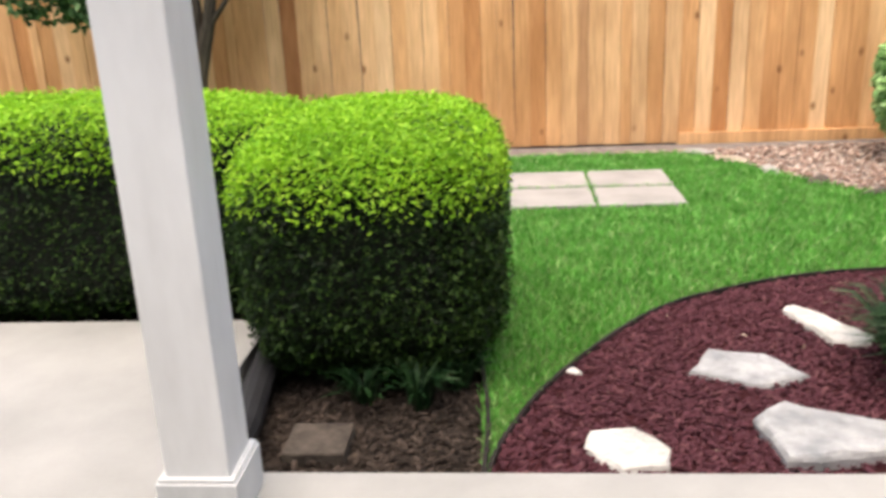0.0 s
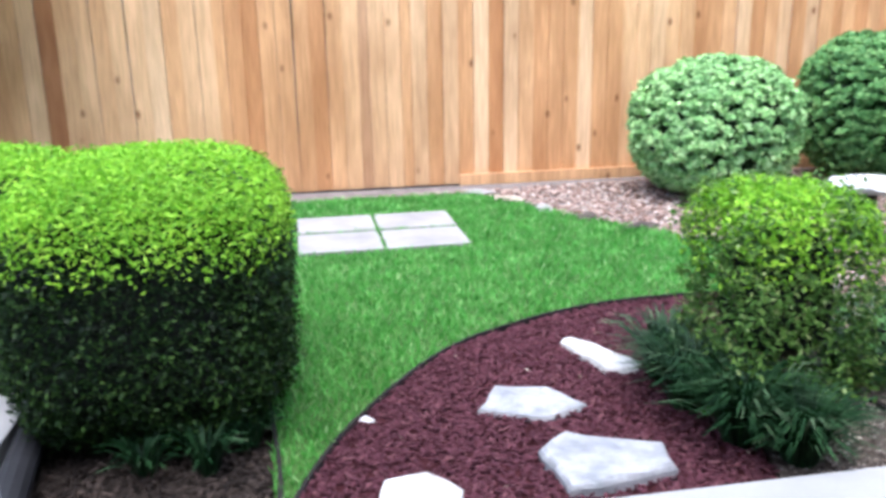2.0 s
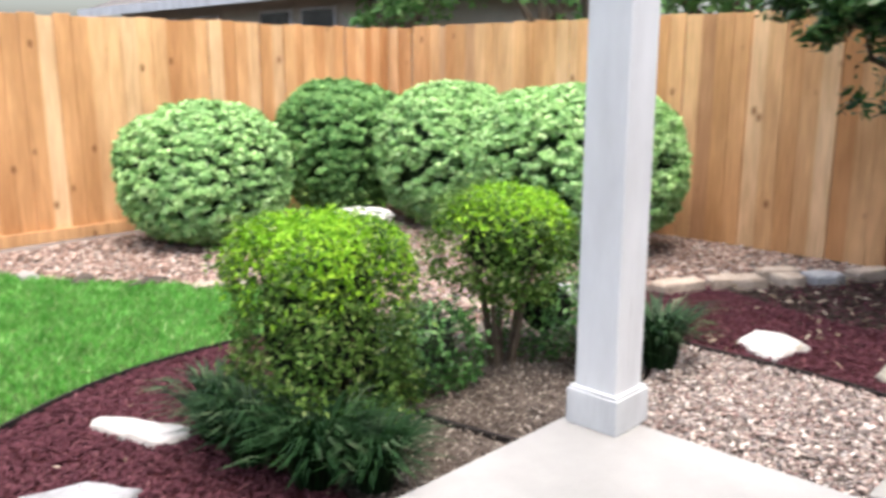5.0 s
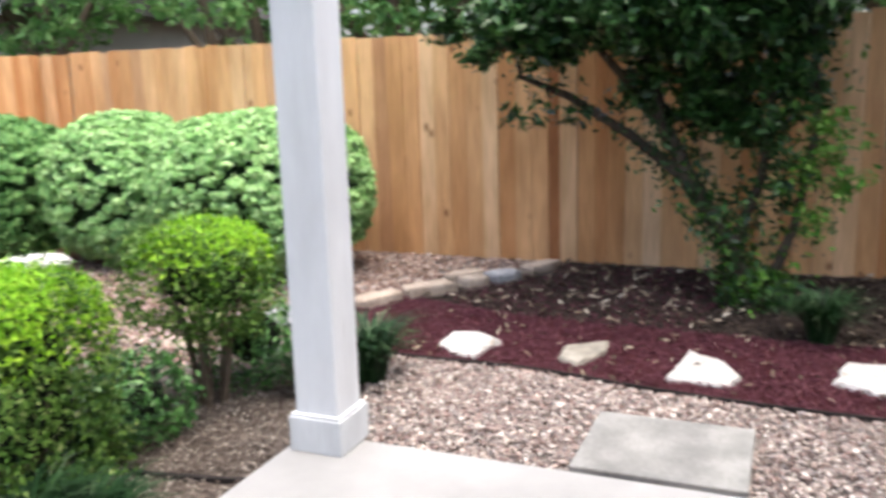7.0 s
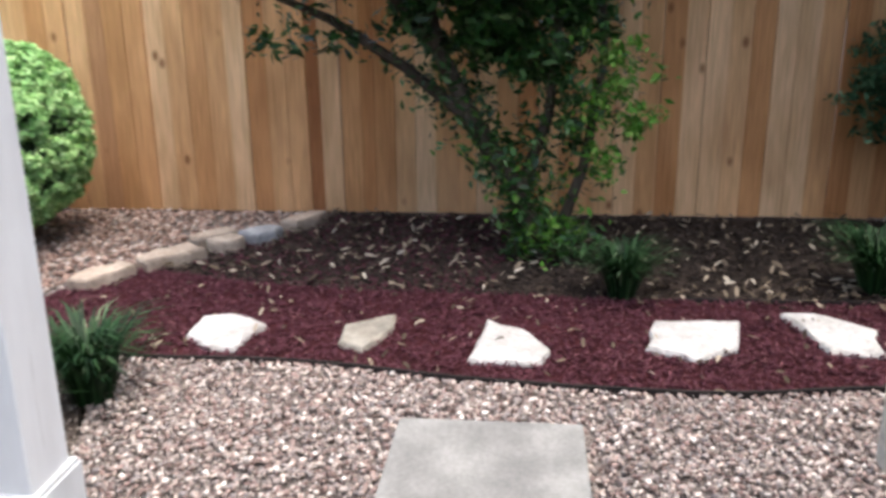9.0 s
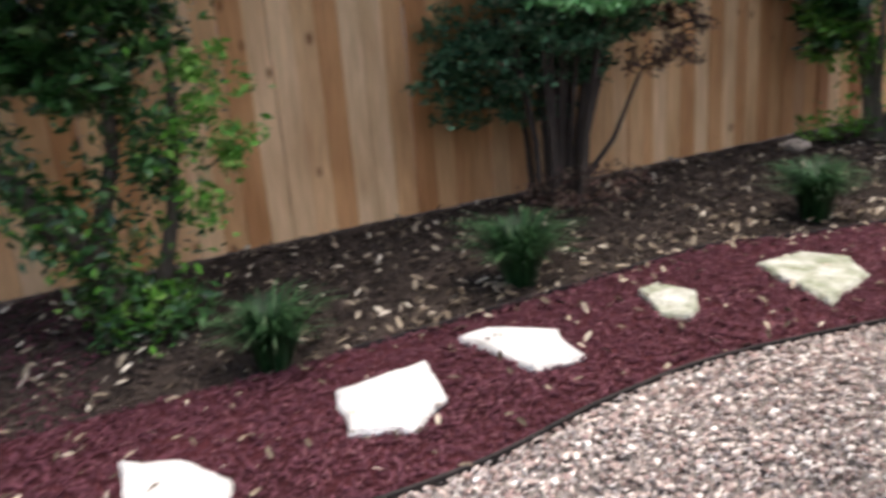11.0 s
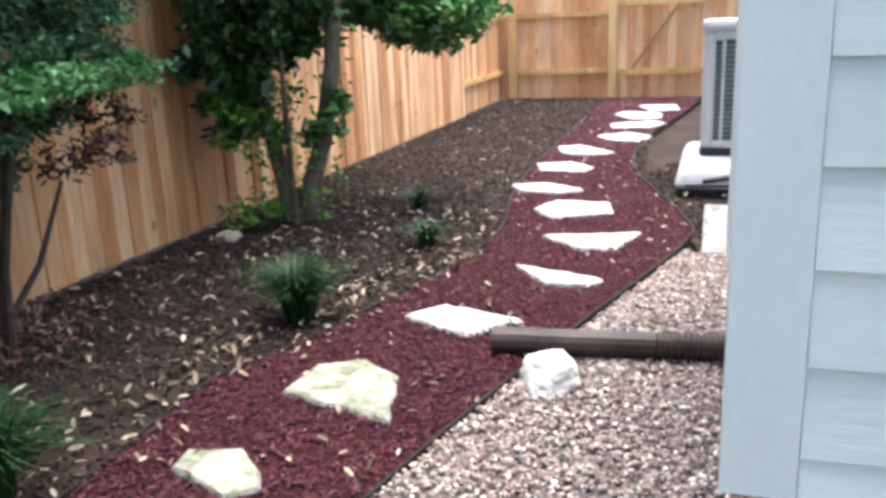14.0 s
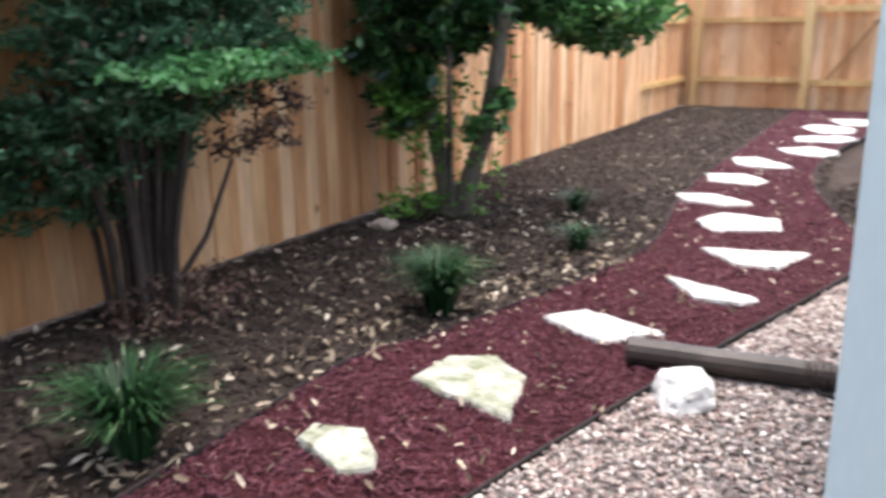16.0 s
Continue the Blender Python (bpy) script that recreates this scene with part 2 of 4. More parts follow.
M["red_leaf"] = leaf_mat("reddish_leaves", [(0.0, (0.045, 0.025, 0.022)), (0.6, (0.11, 0.06, 0.052)), (1.0, (0.20, 0.15, 0.11))])
M["liriope"] = leaf_mat("strap_leaves", [(0.0, (0.005, 0.019, 0.007)), (0.5, (0.013, 0.043, 0.015)), (0.9, (0.032, 0.080, 0.030)), (1.0, (0.12, 0.17, 0.10))], 0.5, 0.1)
M["edging"] = rough_mat("black_edging", (0.010, 0.008, 0.008), (0.026, 0.020, 0.019), 6, 40, 0.9, 0.2, 0.004)
M["pipe"] = rough_mat("brown_black_plastic", (0.022, 0.016, 0.014), (0.060, 0.044, 0.037), 5, 50, 0.5, 0.2, 0.003)
M["metal"] = rough_mat("beige_grey_metal", (0.40, 0.40, 0.37), (0.50, 0.50, 0.46), 2, 40, 0.45, 0.05, 0.002, low=0.94)
M["grille"] = rough_mat("dark_grille", (0.10, 0.115, 0.12), (0.16, 0.175, 0.18), 4, 60, 0.6, 0.3, 0.004)
M["louvre"] = rough_mat("grey_green_louvre", (0.20, 0.225, 0.22), (0.28, 0.305, 0.30), 4, 60, 0.5, 0.1, 0.002, low=0.94)
M["blackplastic"] = rough_mat("black_base", (0.012, 0.012, 0.014), (0.03, 0.03, 0.034), 4, 40, 0.5, 0.1, 0.003)
M["pad"] = rough_mat("white_pad", (0.34, 0.345, 0.37), (0.48, 0.485, 0.51), 3, 40, 0.7, 0.1, 0.004, low=0.94)
M["mesh"] = rough_mat("dark_mesh", (0.0045, 0.0032, 0.0025), (0.0075, 0.0055, 0.0042), 3, 200, 1.0, 0.1, 0.002, spec=0.03)
M["darkstone"] = rough_mat("dark_stone", (0.035, 0.028, 0.024), (0.11, 0.09, 0.075), 9, 40, 0.95, 0.8, 0.015)
M["hem"] = rough_mat("pale_bar", (0.40, 0.37, 0.33), (0.52, 0.49, 0.45), 4, 60, 0.6, 0.1, 0.003)
M["roof"] = rough_mat("grey_shingle", (0.10, 0.09, 0.09), (0.18, 0.17, 0.16), 3, 40, 0.95, 0.6, 0.02)
M["farwall"] = rough_mat("tan_stucco", (0.40, 0.38, 0.32), (0.52, 0.50, 0.43), 1.5, 30, 0.9, 0.3, 0.01)
M["farglass"] = rough_mat("far_glass", (0.03, 0.035, 0.04), (0.07, 0.075, 0.08), 2, 20, 0.15, 0.0, 0.001)


# ---- mesh helpers ----
def from_bm(name, bm, material, smooth=False):
    me = bpy.data.meshes.new(name)
    bm.to_mesh(me)
    bm.free()
    me.materials.append(M[material])
    if smooth:
        me.polygons.foreach_set("use_smooth", [True] * len(me.polygons))
    return me


def part(name, bm, material, parent, label="", smooth=False):
    ob = new(name, from_bm(name, bm, material, smooth))
    ob.parent = parent
    if label:
        tagged(ob, label)
    return ob


def holder(name, x, y, z, label, category, group="", kind=""):
    e = new(name)
    e.empty_display_size = 0.1
    e.matrix_basis = pose(x, y, z)
    return tagged(e, label, category, group, kind)


def box_bm(x0, x1, y0, y1, z0, z1, bevel=0.0, bm=None):
    bm = bm or bmesh.new()
    r = bmesh.ops.create_cube(bm, size=1.0)
    bmesh.ops.transform(bm, verts=r["verts"], matrix=Matrix.Translation(((x0 + x1) / 2, (y0 + y1) / 2, (z0 + z1) / 2)) @ Matrix.Diagonal((x1 - x0, y1 - y0, z1 - z0, 1)))
    if bevel:
        es = list({e for v in r["verts"] for e in v.link_edges})
        bmesh.ops.bevel(bm, geom=es, offset=bevel, segments=2, affect='EDGES', profile=0.6)
    return bm


def tube_bm(points, radii, sides=8, bm=None):
    """A tapered tube through points."""
    bm = bm or bmesh.new()
    rings = []
    pts = [Vector(p) for p in points]
    for i, p in enumerate(pts):
        d = (pts[min(i + 1, len(pts) - 1)] - pts[max(i - 1, 0)]).normalized()
        a = d.orthogonal().normalized()
        b = d.cross(a)
        rr = float(radii[i])
        rings.append([bm.verts.new(p + rr * (math.cos(2 * math.pi * k / sides) * a + math.sin(2 * math.pi * k / sides) * b)) for k in range(sides)])
    for r0, r1 in zip(rings, rings[1:]):
        # twist so that neighbours meet
        best = min(range(sides), key=lambda s: sum((r0[k].co - r1[(k + s) % sides].co).length for k in range(sides)))
        for k in range(sides):
            bm.faces.new((r0[k], r0[(k + 1) % sides], r1[(k + 1 + best) % sides], r1[(k + best) % sides]))
    bm.faces.new(rings[0][::-1])
    bm.faces.new(rings[-1])
    bmesh.ops.recalc_face_normals(bm, faces=bm.faces)
    return bm


def raw_mesh(name, verts, faces, material, smooth=False):
    """verts: n x 3; faces: m x k, all with k corners."""
    me = bpy.data.meshes.new(name)
    verts, faces = np.asarray(verts, np.float32), np.asarray(faces, np.int32)
    k = faces.shape[1]
    me.vertices.add(len(verts))
    me.vertices.foreach_set("co", verts.ravel())
    me.loops.add(faces.size)
    me.loops.foreach_set("vertex_index", faces.ravel())
    me.polygons.add(len(faces))
    me.polygons.foreach_set("loop_start", np.arange(0, faces.size, k, dtype=np.int32))
    if smooth:
        me.polygons.foreach_set("use_smooth", np.ones(len(faces), bool))
    me.update(calc_edges=True)
    me.validate()
    me.materials.append(M[material])
    return me


def turns(n, normal=None, spread=0.6):
    """n random frames (n x 3 x 3, columns right, along, out), with out near the normals."""
    out = rng.normal(size=(n, 3)) if normal is None else np.asarray(normal) + spread * rng.normal(size=(n, 3))
    out /= np.linalg.norm(out, axis=1, keepdims=True) + 1e-9
    a = rng.normal(size=(n, 3))
    a -= (a * out).sum(1, keepdims=True) * out
    a /= np.linalg.norm(a, axis=1, keepdims=True) + 1e-9
    return np.stack([np.cross(a, out), a, out], 2)


def scatter(tv, tf, pos, rot, size):
    """Copies of a template (tv, tf) at pos, turned by rot, scaled by size (n or n x 3)."""
    tv, tf, pos = np.asarray(tv, float), np.asarray(tf), np.asarray(pos, float)
    size = np.asarray(size, float)
    size = size[:, None] * np.ones(3) if size.ndim == 1 else size
    v = np.einsum("nij,nkj->nki", rot, tv[None] * size[:, None, :]) + pos[:, None]
    f = tf[None] + (np.arange(len(pos)) * len(tv))[:, None, None]
    return v.reshape(-1, 3), f.reshape(-1, tf.shape[1])


LEAF = (np.array([(0, -0.5, 0), (0.22, -0.05, 0.06), (0, 0.5, -0.04), (-0.22, -0.05, 0.06)]), np.array([(0, 1, 2), (0, 2, 3)]))
ROUND = (np.array([(0, -0.5, 0), (0.36, -0.15, 0.08), (0.28, 0.3, 0.05), (0, 0.5, -0.05), (-0.28, 0.3, 0.05), (-0.36, -0.15, 0.08)]), np.array([(0, 1, 2), (0, 2, 3), (0, 3, 4), (0, 4, 5)]))
PEB = (np.array([(1, 0, 0), (-1, 0, 0), (0, 1, 0), (0, -1, 0), (0, 0, 1), (0, 0, -1)]) * 0.5, np.array([(0, 2, 4), (2, 1, 4), (1, 3, 4), (3, 0, 4), (2, 0, 5), (1, 2, 5), (3, 1, 5), (0, 3, 5)]))
CHIP = (np.array([(-0.5, -0.5, -0.5), (0.5, -0.4, -0.5), (0.4, 0.5, -0.5), (-0.5, 0.45, -0.5), (-0.4, -0.5, 0.5), (0.45, -0.5, 0.4), (0.5, 0.5, 0.5), (-0.45, 0.4, 0.45)]), np.array([(4, 5, 6, 7), (0, 1, 5, 4), (1, 2, 6, 5), (2, 3, 7, 6), (3, 0, 4, 7)]))
# a pebble with more faces: a cube with its corners drawn in
_s = 0.5 * np.array([(x, y, z) for x in (-1, 1) for y in (-1, 1) for z in (-1, 1)]) * 0.62
PEB2 = (np.vstack([PEB[0], _s]), np.array([(a, 6 + 4 * (sx > 0) + 2 * (sy > 0) + (sz > 0), b) if sx * sy * sz > 0 else (a, b, 6 + 4 * (sx > 0) + 2 * (sy > 0) + (sz > 0))
                                           for sx in (-1, 1) for sy in (-1, 1) for sz in (-1, 1)
                                           for a, b in ((0 if sx > 0 else 1, 4 if sz > 0 else 5), (4 if sz > 0 else 5, 2 if sy > 0 else 3), (2 if sy > 0 else 3, 0 if sx > 0 else 1))]))


def inside(poly, p):
    poly = np.asarray(poly)
    x, y = p[:, 0], p[:, 1]
    c = np.zeros(len(p), bool)
    for (x0, y0), (x1, y1) in zip(poly, np.roll(poly, -1, 0)):
        hit = ((y0 > y) != (y1 > y)) & (x < (x1 - x0) * (y - y0) / (y1 - y0 + 1e-12) + x0)
        c ^= hit
    return c


def sown(poly, per_m2, limit=60000):
    poly = np.asarray(poly)
    lo, hi = poly.min(0), poly.max(0)
    n = min(limit, int(np.prod(hi - lo) * per_m2))
    p = lo + rng.random((n, 2)) * (hi - lo)
    return p[inside(poly, p)]


def smooth_line(pts, n=6):
    """Catmull-Rom through points."""
    p = [np.array(q, float) for q in pts]
    p = [2 * p[0] - p[1]] + p + [2 * p[-1] - p[-2]]
    out = []
    for i in range(1, len(p) - 2):
        for k in range(n):
            t = k / n
            out.append(0.5 * ((2 * p[i]) + (p[i + 1] - p[i - 1]) * t + (2 * p[i - 1] - 5 * p[i] + 4 * p[i + 1] - p[i + 2]) * t * t + (3 * p[i] - p[i - 1] - 3 * p[i + 1] + p[i + 2]) * t ** 3))
    out.append(p[-2])
    return [tuple(q) for q in out]


def sheet(name, poly, z, depth, material, label, category, kind="structure"):
    bm = bmesh.new()
    top = [bm.verts.new((x, y, z)) for x, y in poly]
    f = bm.faces.new(top)
    if f.normal.z < 0:
        f.normal_flip()
    bm.normal_update()
    if bm.faces[:][0].normal.z < 0:
        bmesh.ops.reverse_faces(bm, faces=bm.faces)
    ex = bmesh.ops.extrude_face_region(bm, geom=[bm.faces[:][0]])
    bmesh.ops.translate(bm, verts=[v for v in ex["geom"] if isinstance(v, bmesh.types.BMVert)], vec=(0, 0, -depth))
    bmesh.ops.recalc_face_normals(bm, faces=bm.faces)
    bmesh.ops.triangulate(bm, faces=[f for f in bm.faces if len(f.verts) > 4])
    return tagged(new(name, from_bm(name, bm, material)), label, category, "", kind)


def stuff(name, data, material, label, category, smooth=False):
    v, f = data
    return tagged(new(name, raw_mesh(name, v, f, material, smooth)), label, category, "", "stuff")


def join(parts):
    vs, fs, n = [], [], 0
    for v, f in parts:
        vs.append(v)
        fs.append(f + n)
        n += len(v)
    return np.vstack(vs), np.vstack(fs)

# ---- ground ----
tagged(new("ground", from_bm("ground", box_bm(-60, 60, -60, 60, -0.4, -0.06), "soil")), "dark bare soil sheet under the whole garden", "ground", "", "structure")
ARC = smooth_line([(-2.50, 0.30), (-2.43, 0.60), (-2.22, 1.06), (-1.80, 1.64), (-1.40, 1.93), (-0.86, 2.14), (-0.27, 2.18), (0.15, 2.12)])
LAWN_EDGE = smooth_line([(0.55, 2.35), (0.62, 2.75), (0.28, 3.33), (-0.29, 4.11), (-0.62, 4.72), (-0.88, 5.14)])
LAWN = ARC + LAWN_EDGE + [(-2.4, 5.16), (-7.5, 5.2), (-7.5, 2.35), (-2.62, 2.1), (-2.53, 1.2)]
WEST_MULCH = [(-2.50, 0.252)] + ARC + [(0.05, 1.7), (-0.25, 1.25), (-0.75, 0.8), (-0.9, 0.252)]
PATH_W = smooth_line([(1.42, 0.62), (1.39, 0.35), (1.39, -0.30), (1.27, -1.03), (1.22, -1.9), (1.31, -2.54), (1.29, -3.23), (0.90, -4.82), (0.43, -6.57), (0.48, -7.34), (1.0, -9.29), (1.06, -11.20), (0.7, -14.09), (0.45, -16.39)])
PATH_E = smooth_line([(2.10, -16.39), (2.06, -12.89), (2.0, -9.49), (1.92, -8.13), (1.70, -6.42), (2.06, -4.64), (2.29, -3.99), (2.27, -3.10), (2.25, -1.92), (2.30, -0.9), (2.33, -0.2), (2.46, 0.5), (2.66, 1.0)])
BORDER = smooth_line([(3.92, 0.15), (3.75, 0.22), (3.30, 0.50), (2.95, 0.84), (2.40, 1.17), (1.8, 1.30), (1.42, 1.1)])
EAST_MULCH = PATH_W + PATH_E + [(2.40, 1.17), (1.8, 1.30), (1.5, 1.15)]
SOIL_BED = [(3.94, 0.15), (3.75, 0.22), (3.30, 0.50), (2.95, 0.84)] + PATH_E[::-1] + [(2.1, -16.50), (3.94, -16.50)]
GRAVEL = [(0.17, 0.25), (0.6, 0.28), (1.2, 0.5)] + PATH_W[1:40] + [(0.43, -6.4), (0.34, -6.33), (-0.6, -6.33), (-0.6, -5.55), (0.12, -5.5), (0.12, -4.27), (-1.19, -4.27), (-1.19, -2.51), (0.17, -2.51)]
DIRT_GRAVEL = [(-0.88, 0.252), (0.6, 0.27), (1.3, 0.6), (1.40, 1.05), (1.2, 1.35), (0.2, 1.5), (-0.25, 1.2), (-0.74, 0.78)]
PINK = [(0.2, 2.1), (0.06, 1.68), (0.25, 1.52), (1.2, 1.37), (1.45, 1.12), (1.8, 1.33), (2.42, 1.2), (2.97, 0.87), (3.32, 0.53), (3.77, 0.25), (3.93, 0.17), (3.94, 5.6), (-7.5, 5.6), (-7.5, 5.22), (-2.4, 5.18), (-0.86, 5.16)] + LAWN_EDGE[::-1]
HEDGE_BED = [(-3.42, 0.252), (-2.52, 0.252), (-2.45, 0.6), (-2.55, 1.2), (-2.64, 2.1), (-7.5, 2.33), (-7.5, 1.44), (-3.42, 1.44)]
AC_BED = [(0.34, -6.39)] + PATH_W[49:68] + [(0.9, -8.89), (0.6, -9.79), (-0.9, -9.79), (-0.9, -7.79), (0.2, -7.74)]
sheet("lawn", LAWN, 0.0, 0.05, "turf", "lush mown green lawn with a curved edge", "lawn")
sheet("mulch_bed", WEST_MULCH, -0.005, 0.05, "mulch_bed", "dark red wood mulch bed beside the lawn", "mulch bed")
sheet("mulch_path", EAST_MULCH, -0.005, 0.05, "mulch_bed", "winding dark red mulch path along the fence", "mulch path")
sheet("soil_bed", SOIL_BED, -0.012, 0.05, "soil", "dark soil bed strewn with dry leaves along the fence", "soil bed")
sheet("gravel_bed", GRAVEL, -0.015, 0.05, "gravel_bed", "pea gravel bed between patio and mulch path", "gravel")
sheet("dirt_bed", DIRT_GRAVEL, -0.015, 0.05, "dirt", "dusty gravel bed under the small shrubs", "gravel")
sheet("rock_bed", PINK, -0.018, 0.05, "gravel_bed", "pinkish crushed rock bed along the fences", "rock bed")
sheet("equipment_bed", AC_BED, -0.018, 0.05, "soil", "bare brown soil strip beside the equipment pad", "soil bed")
sheet("hedge_bed", HEDGE_BED, -0.02, 0.05, "soil", "dark shaded soil under the clipped hedge", "soil bed")

# patio: one slab with its step to the north-west
sheet("patio", [(-8, -4.28), (-1.2, -4.28), (-1.2, -2.5), (0.165, -2.5), (0.165, 0.245), (-3.44, 0.245), (-3.44, 1.42), (-8, 1.42)], 0.10, 0.16, "concrete", "pale smooth concrete patio slab", "patio")


def blades(pts, lo, hi, wid, lean=0.35):
    n = len(pts)
    h, a = lo + rng.random(n) * (hi - lo), rng.random(n) * 2 * math.pi
    side = np.stack([np.cos(a), np.sin(a), 0 * a], 1) * wid * (0.6 + 0.8 * rng.random(n))[:, None]
    tip = np.stack([rng.normal(size=n) * lean, rng.normal(size=n) * lean, np.ones(n)], 1) * h[:, None]
    p = np.column_stack([pts, np.zeros(n)])
    v = np.stack([p - side, p + side, p + 0.55 * tip + 0.7 * side, p + 0.55 * tip - 0.7 * side, p + tip * [1.3, 1.3, 1]], 1).reshape(-1, 3)
    b = np.arange(n)[:, None] * 5
    f = np.vstack([b + [0, 1, 2], b + [0, 2, 3], b + [3, 2, 4]])
    return v, f


near_lawn = sown(LAWN, 5200, 170000)
near_lawn = near_lawn[(near_lawn[:, 0] > -3.4) & (near_lawn[:, 1] < 5.2)]
near_lawn = near_lawn[(abs(near_lawn[:, 0] + 1.825) > 0.59) | (abs(near_lawn[:, 1] - 3.97) > 0.51)]
stuff("lawn_grass", blades(near_lawn, 0.018, 0.05, 0.0035), "grass", "short dense green lawn grass", "grass")


gap = np.vstack([np.column_stack([rng.uniform(-2.4, -1.25, 260), 3.97 + 0.012 * rng.normal(size=260)]), np.column_stack([-1.828 + 0.007 * rng.normal(size=90), rng.uniform(3.47, 4.47, 90)])])
stuff("joint_grass", blades(gap, 0.03, 0.05, 0.0035), "grass", "grass growing in the paver joints", "grass")


def pebbles(poly, per_m2, lo, hi, z, tpl=PEB2, limit=60000, flat=0.65):
    p = sown(poly, per_m2, limit)
    n = len(p)
    s = (lo + rng.random(n) ** 2 * (hi - lo))[:, None] * np.column_stack([0.8 + 0.6 * rng.random(n), 0.7 + 0.4 * rng.random(n), flat * (0.7 + 0.5 * rng.random(n))])
    r = turns(n, np.tile([0, 0, 1.0], (n, 1)), 0.35)
    return scatter(*tpl, np.column_stack([p, z + rng.random(n) * 0.012]), r, s)


stuff("pea_gravel", pebbles(GRAVEL, 5200, 0.012, 0.034, -0.006, PEB, 110000), "pebble", "rounded mixed tan and grey pea gravel", "gravel")
stuff("dirty_gravel", pebbles(DIRT_GRAVEL, 3600, 0.008, 0.024, -0.010, PEB), "dirty_pebble", "small dusty gravel under shrubs", "gravel")
stuff("crushed_rock", pebbles([q for q in PINK if q[0] > -3.2] , 1300, 0.018, 0.055, -0.008, PEB, 60000), "pinkrock", "pinkish crushed landscape rock", "rock")


def chips(poly, per_m2, z, lo, hi, limit=60000, keep=None):
    p = sown(poly, per_m2, limit)
    if keep is not None:
        p = p[keep(p)]
    n = len(p)
    s = (lo + rng.random(n) * (hi - lo))[:, None] * np.column_stack([0.25 + 0.2 * rng.random(n), 0.7 + 0.7 * rng.random(n), 0.12 + 0.12 * rng.random(n)])
    r = turns(n, np.tile([0, 0, 1.0], (n, 1)), 0.4)
    return scatter(*CHIP, np.column_stack([p, z + rng.random(n) * 0.014]), r, s)


stuff("mulch_chips", chips(WEST_MULCH, 5200, -0.002, 0.010, 0.034), "chip", "shredded dark red wood mulch", "mulch")
stuff("path_mulch_chips", chips(EAST_MULCH, 3000, -0.002, 0.010, 0.030, 150000), "chip", "shredded dark red wood mulch on the path", "mulch")
stuff("bark_chips", join([chips(SOIL_BED, 900, -0.008, 0.012, 0.045, 60000), chips(AC_BED, 900, -0.012, 0.02, 0.05, 6000)]), "brown_chip", "dark decayed bark and soil crumbs", "mulch")

stuff("hedge_bed_crumbs", join([chips(HEDGE_BED, 1500, -0.016, 0.014, 0.05, 9000), chips([(-3.42, 0.26), (-2.52, 0.26), (-2.5, 0.95), (-3.42, 0.95)], 2600, -0.016, 0.010, 0.04)]), "brown_chip", "dark crumbs of bark and soil below the hedge", "mulch")
stuff("stray_mulch_chips", chips([(2.3, -1.0), (2.4, 0.4), (2.8, 0.85), (3.8, 0.2), (3.9, -1.2)], 700, -0.004, 0.012, 0.034), "chip", "thin stray red mulch over dark soil", "mulch")


def litter(poly, per_m2, lo, hi, limit=20000):
    p = sown(poly, per_m2, limit)
    n = len(p)
    return scatter(*ROUND, np.column_stack([p, 0.014 + 0.016 * rng.random(n)]), turns(n, np.tile([0, 0, 1.0], (n, 1)), 0.45), (lo + rng.random(n) * (hi - lo))[:, None] * np.array([0.62, 1.3, 1.0]))


near_bed = [(x, y) for x, y in SOIL_BED]
stuff("dry_leaves", join([litter([q for q in near_bed if q[1] > -7.5] + [(3.94, -7.5)], 125, 0.016, 0.06), litter([(1.8, -7.5), (3.94, -7.5), (3.94, -16.4), (2.15, -16.4), (2.05, -9.5)], 40, 0.014, 0.045)]), "litter", "scattered dry tan fallen leaves", "fallen leaves")
edge_x = lambda y: np.interp(y, [q[1] for q in PATH_E], [q[0] for q in PATH_E])
verge = [(edge_x(y) - 0.12, y) for y in np.arange(-2.2, -6.3, -0.3)] + [(edge_x(y) + 0.35, y) for y in np.arange(-6.2, -2.1, 0.3)]
stuff("verge_leaves", litter(verge, 170, 0.014, 0.055), "litter", "dry tan leaves gathered along the path edge", "fallen leaves")
stuff("path_leaves", join([litter(EAST_MULCH, 52, 0.016, 0.046), litter(AC_BED, 60, 0.016, 0.05), litter(WEST_MULCH, 10, 0.012, 0.028)]), "litter", "a few dry leaves on the red mulch", "fallen leaves")

# ---- edging ----
def strip(name, line, z0, z1, thick, material, label):
    bm = bmesh.new()
    pts = [Vector((x, y, 0)) for x, y in line]
    rows = []
    for i, p in enumerate(pts):
        d = (pts[min(i + 1, len(pts) - 1)] - pts[max(i - 1, 0)]).normalized()
        s = Vector((-d.y, d.x, 0)) * thick / 2
        rows.append([bm.verts.new(p + s * k + Vector((0, 0, z))) for k, z in ((-1, z0), (-1, z1), (1, z1), (1, z0))])
    for a, b in zip(rows, rows[1:]):
        for k in range(3):
            bm.faces.new((a[k], a[k + 1], b[k + 1], b[k]))
    bm.faces.new(rows[0])
    bm.faces.new(rows[-1][::-1])
    bmesh.ops.recalc_face_normals(bm, faces=bm.faces)
    return tagged(new(name, from_bm(name, bm, material)), label, "edging", "", "structure")


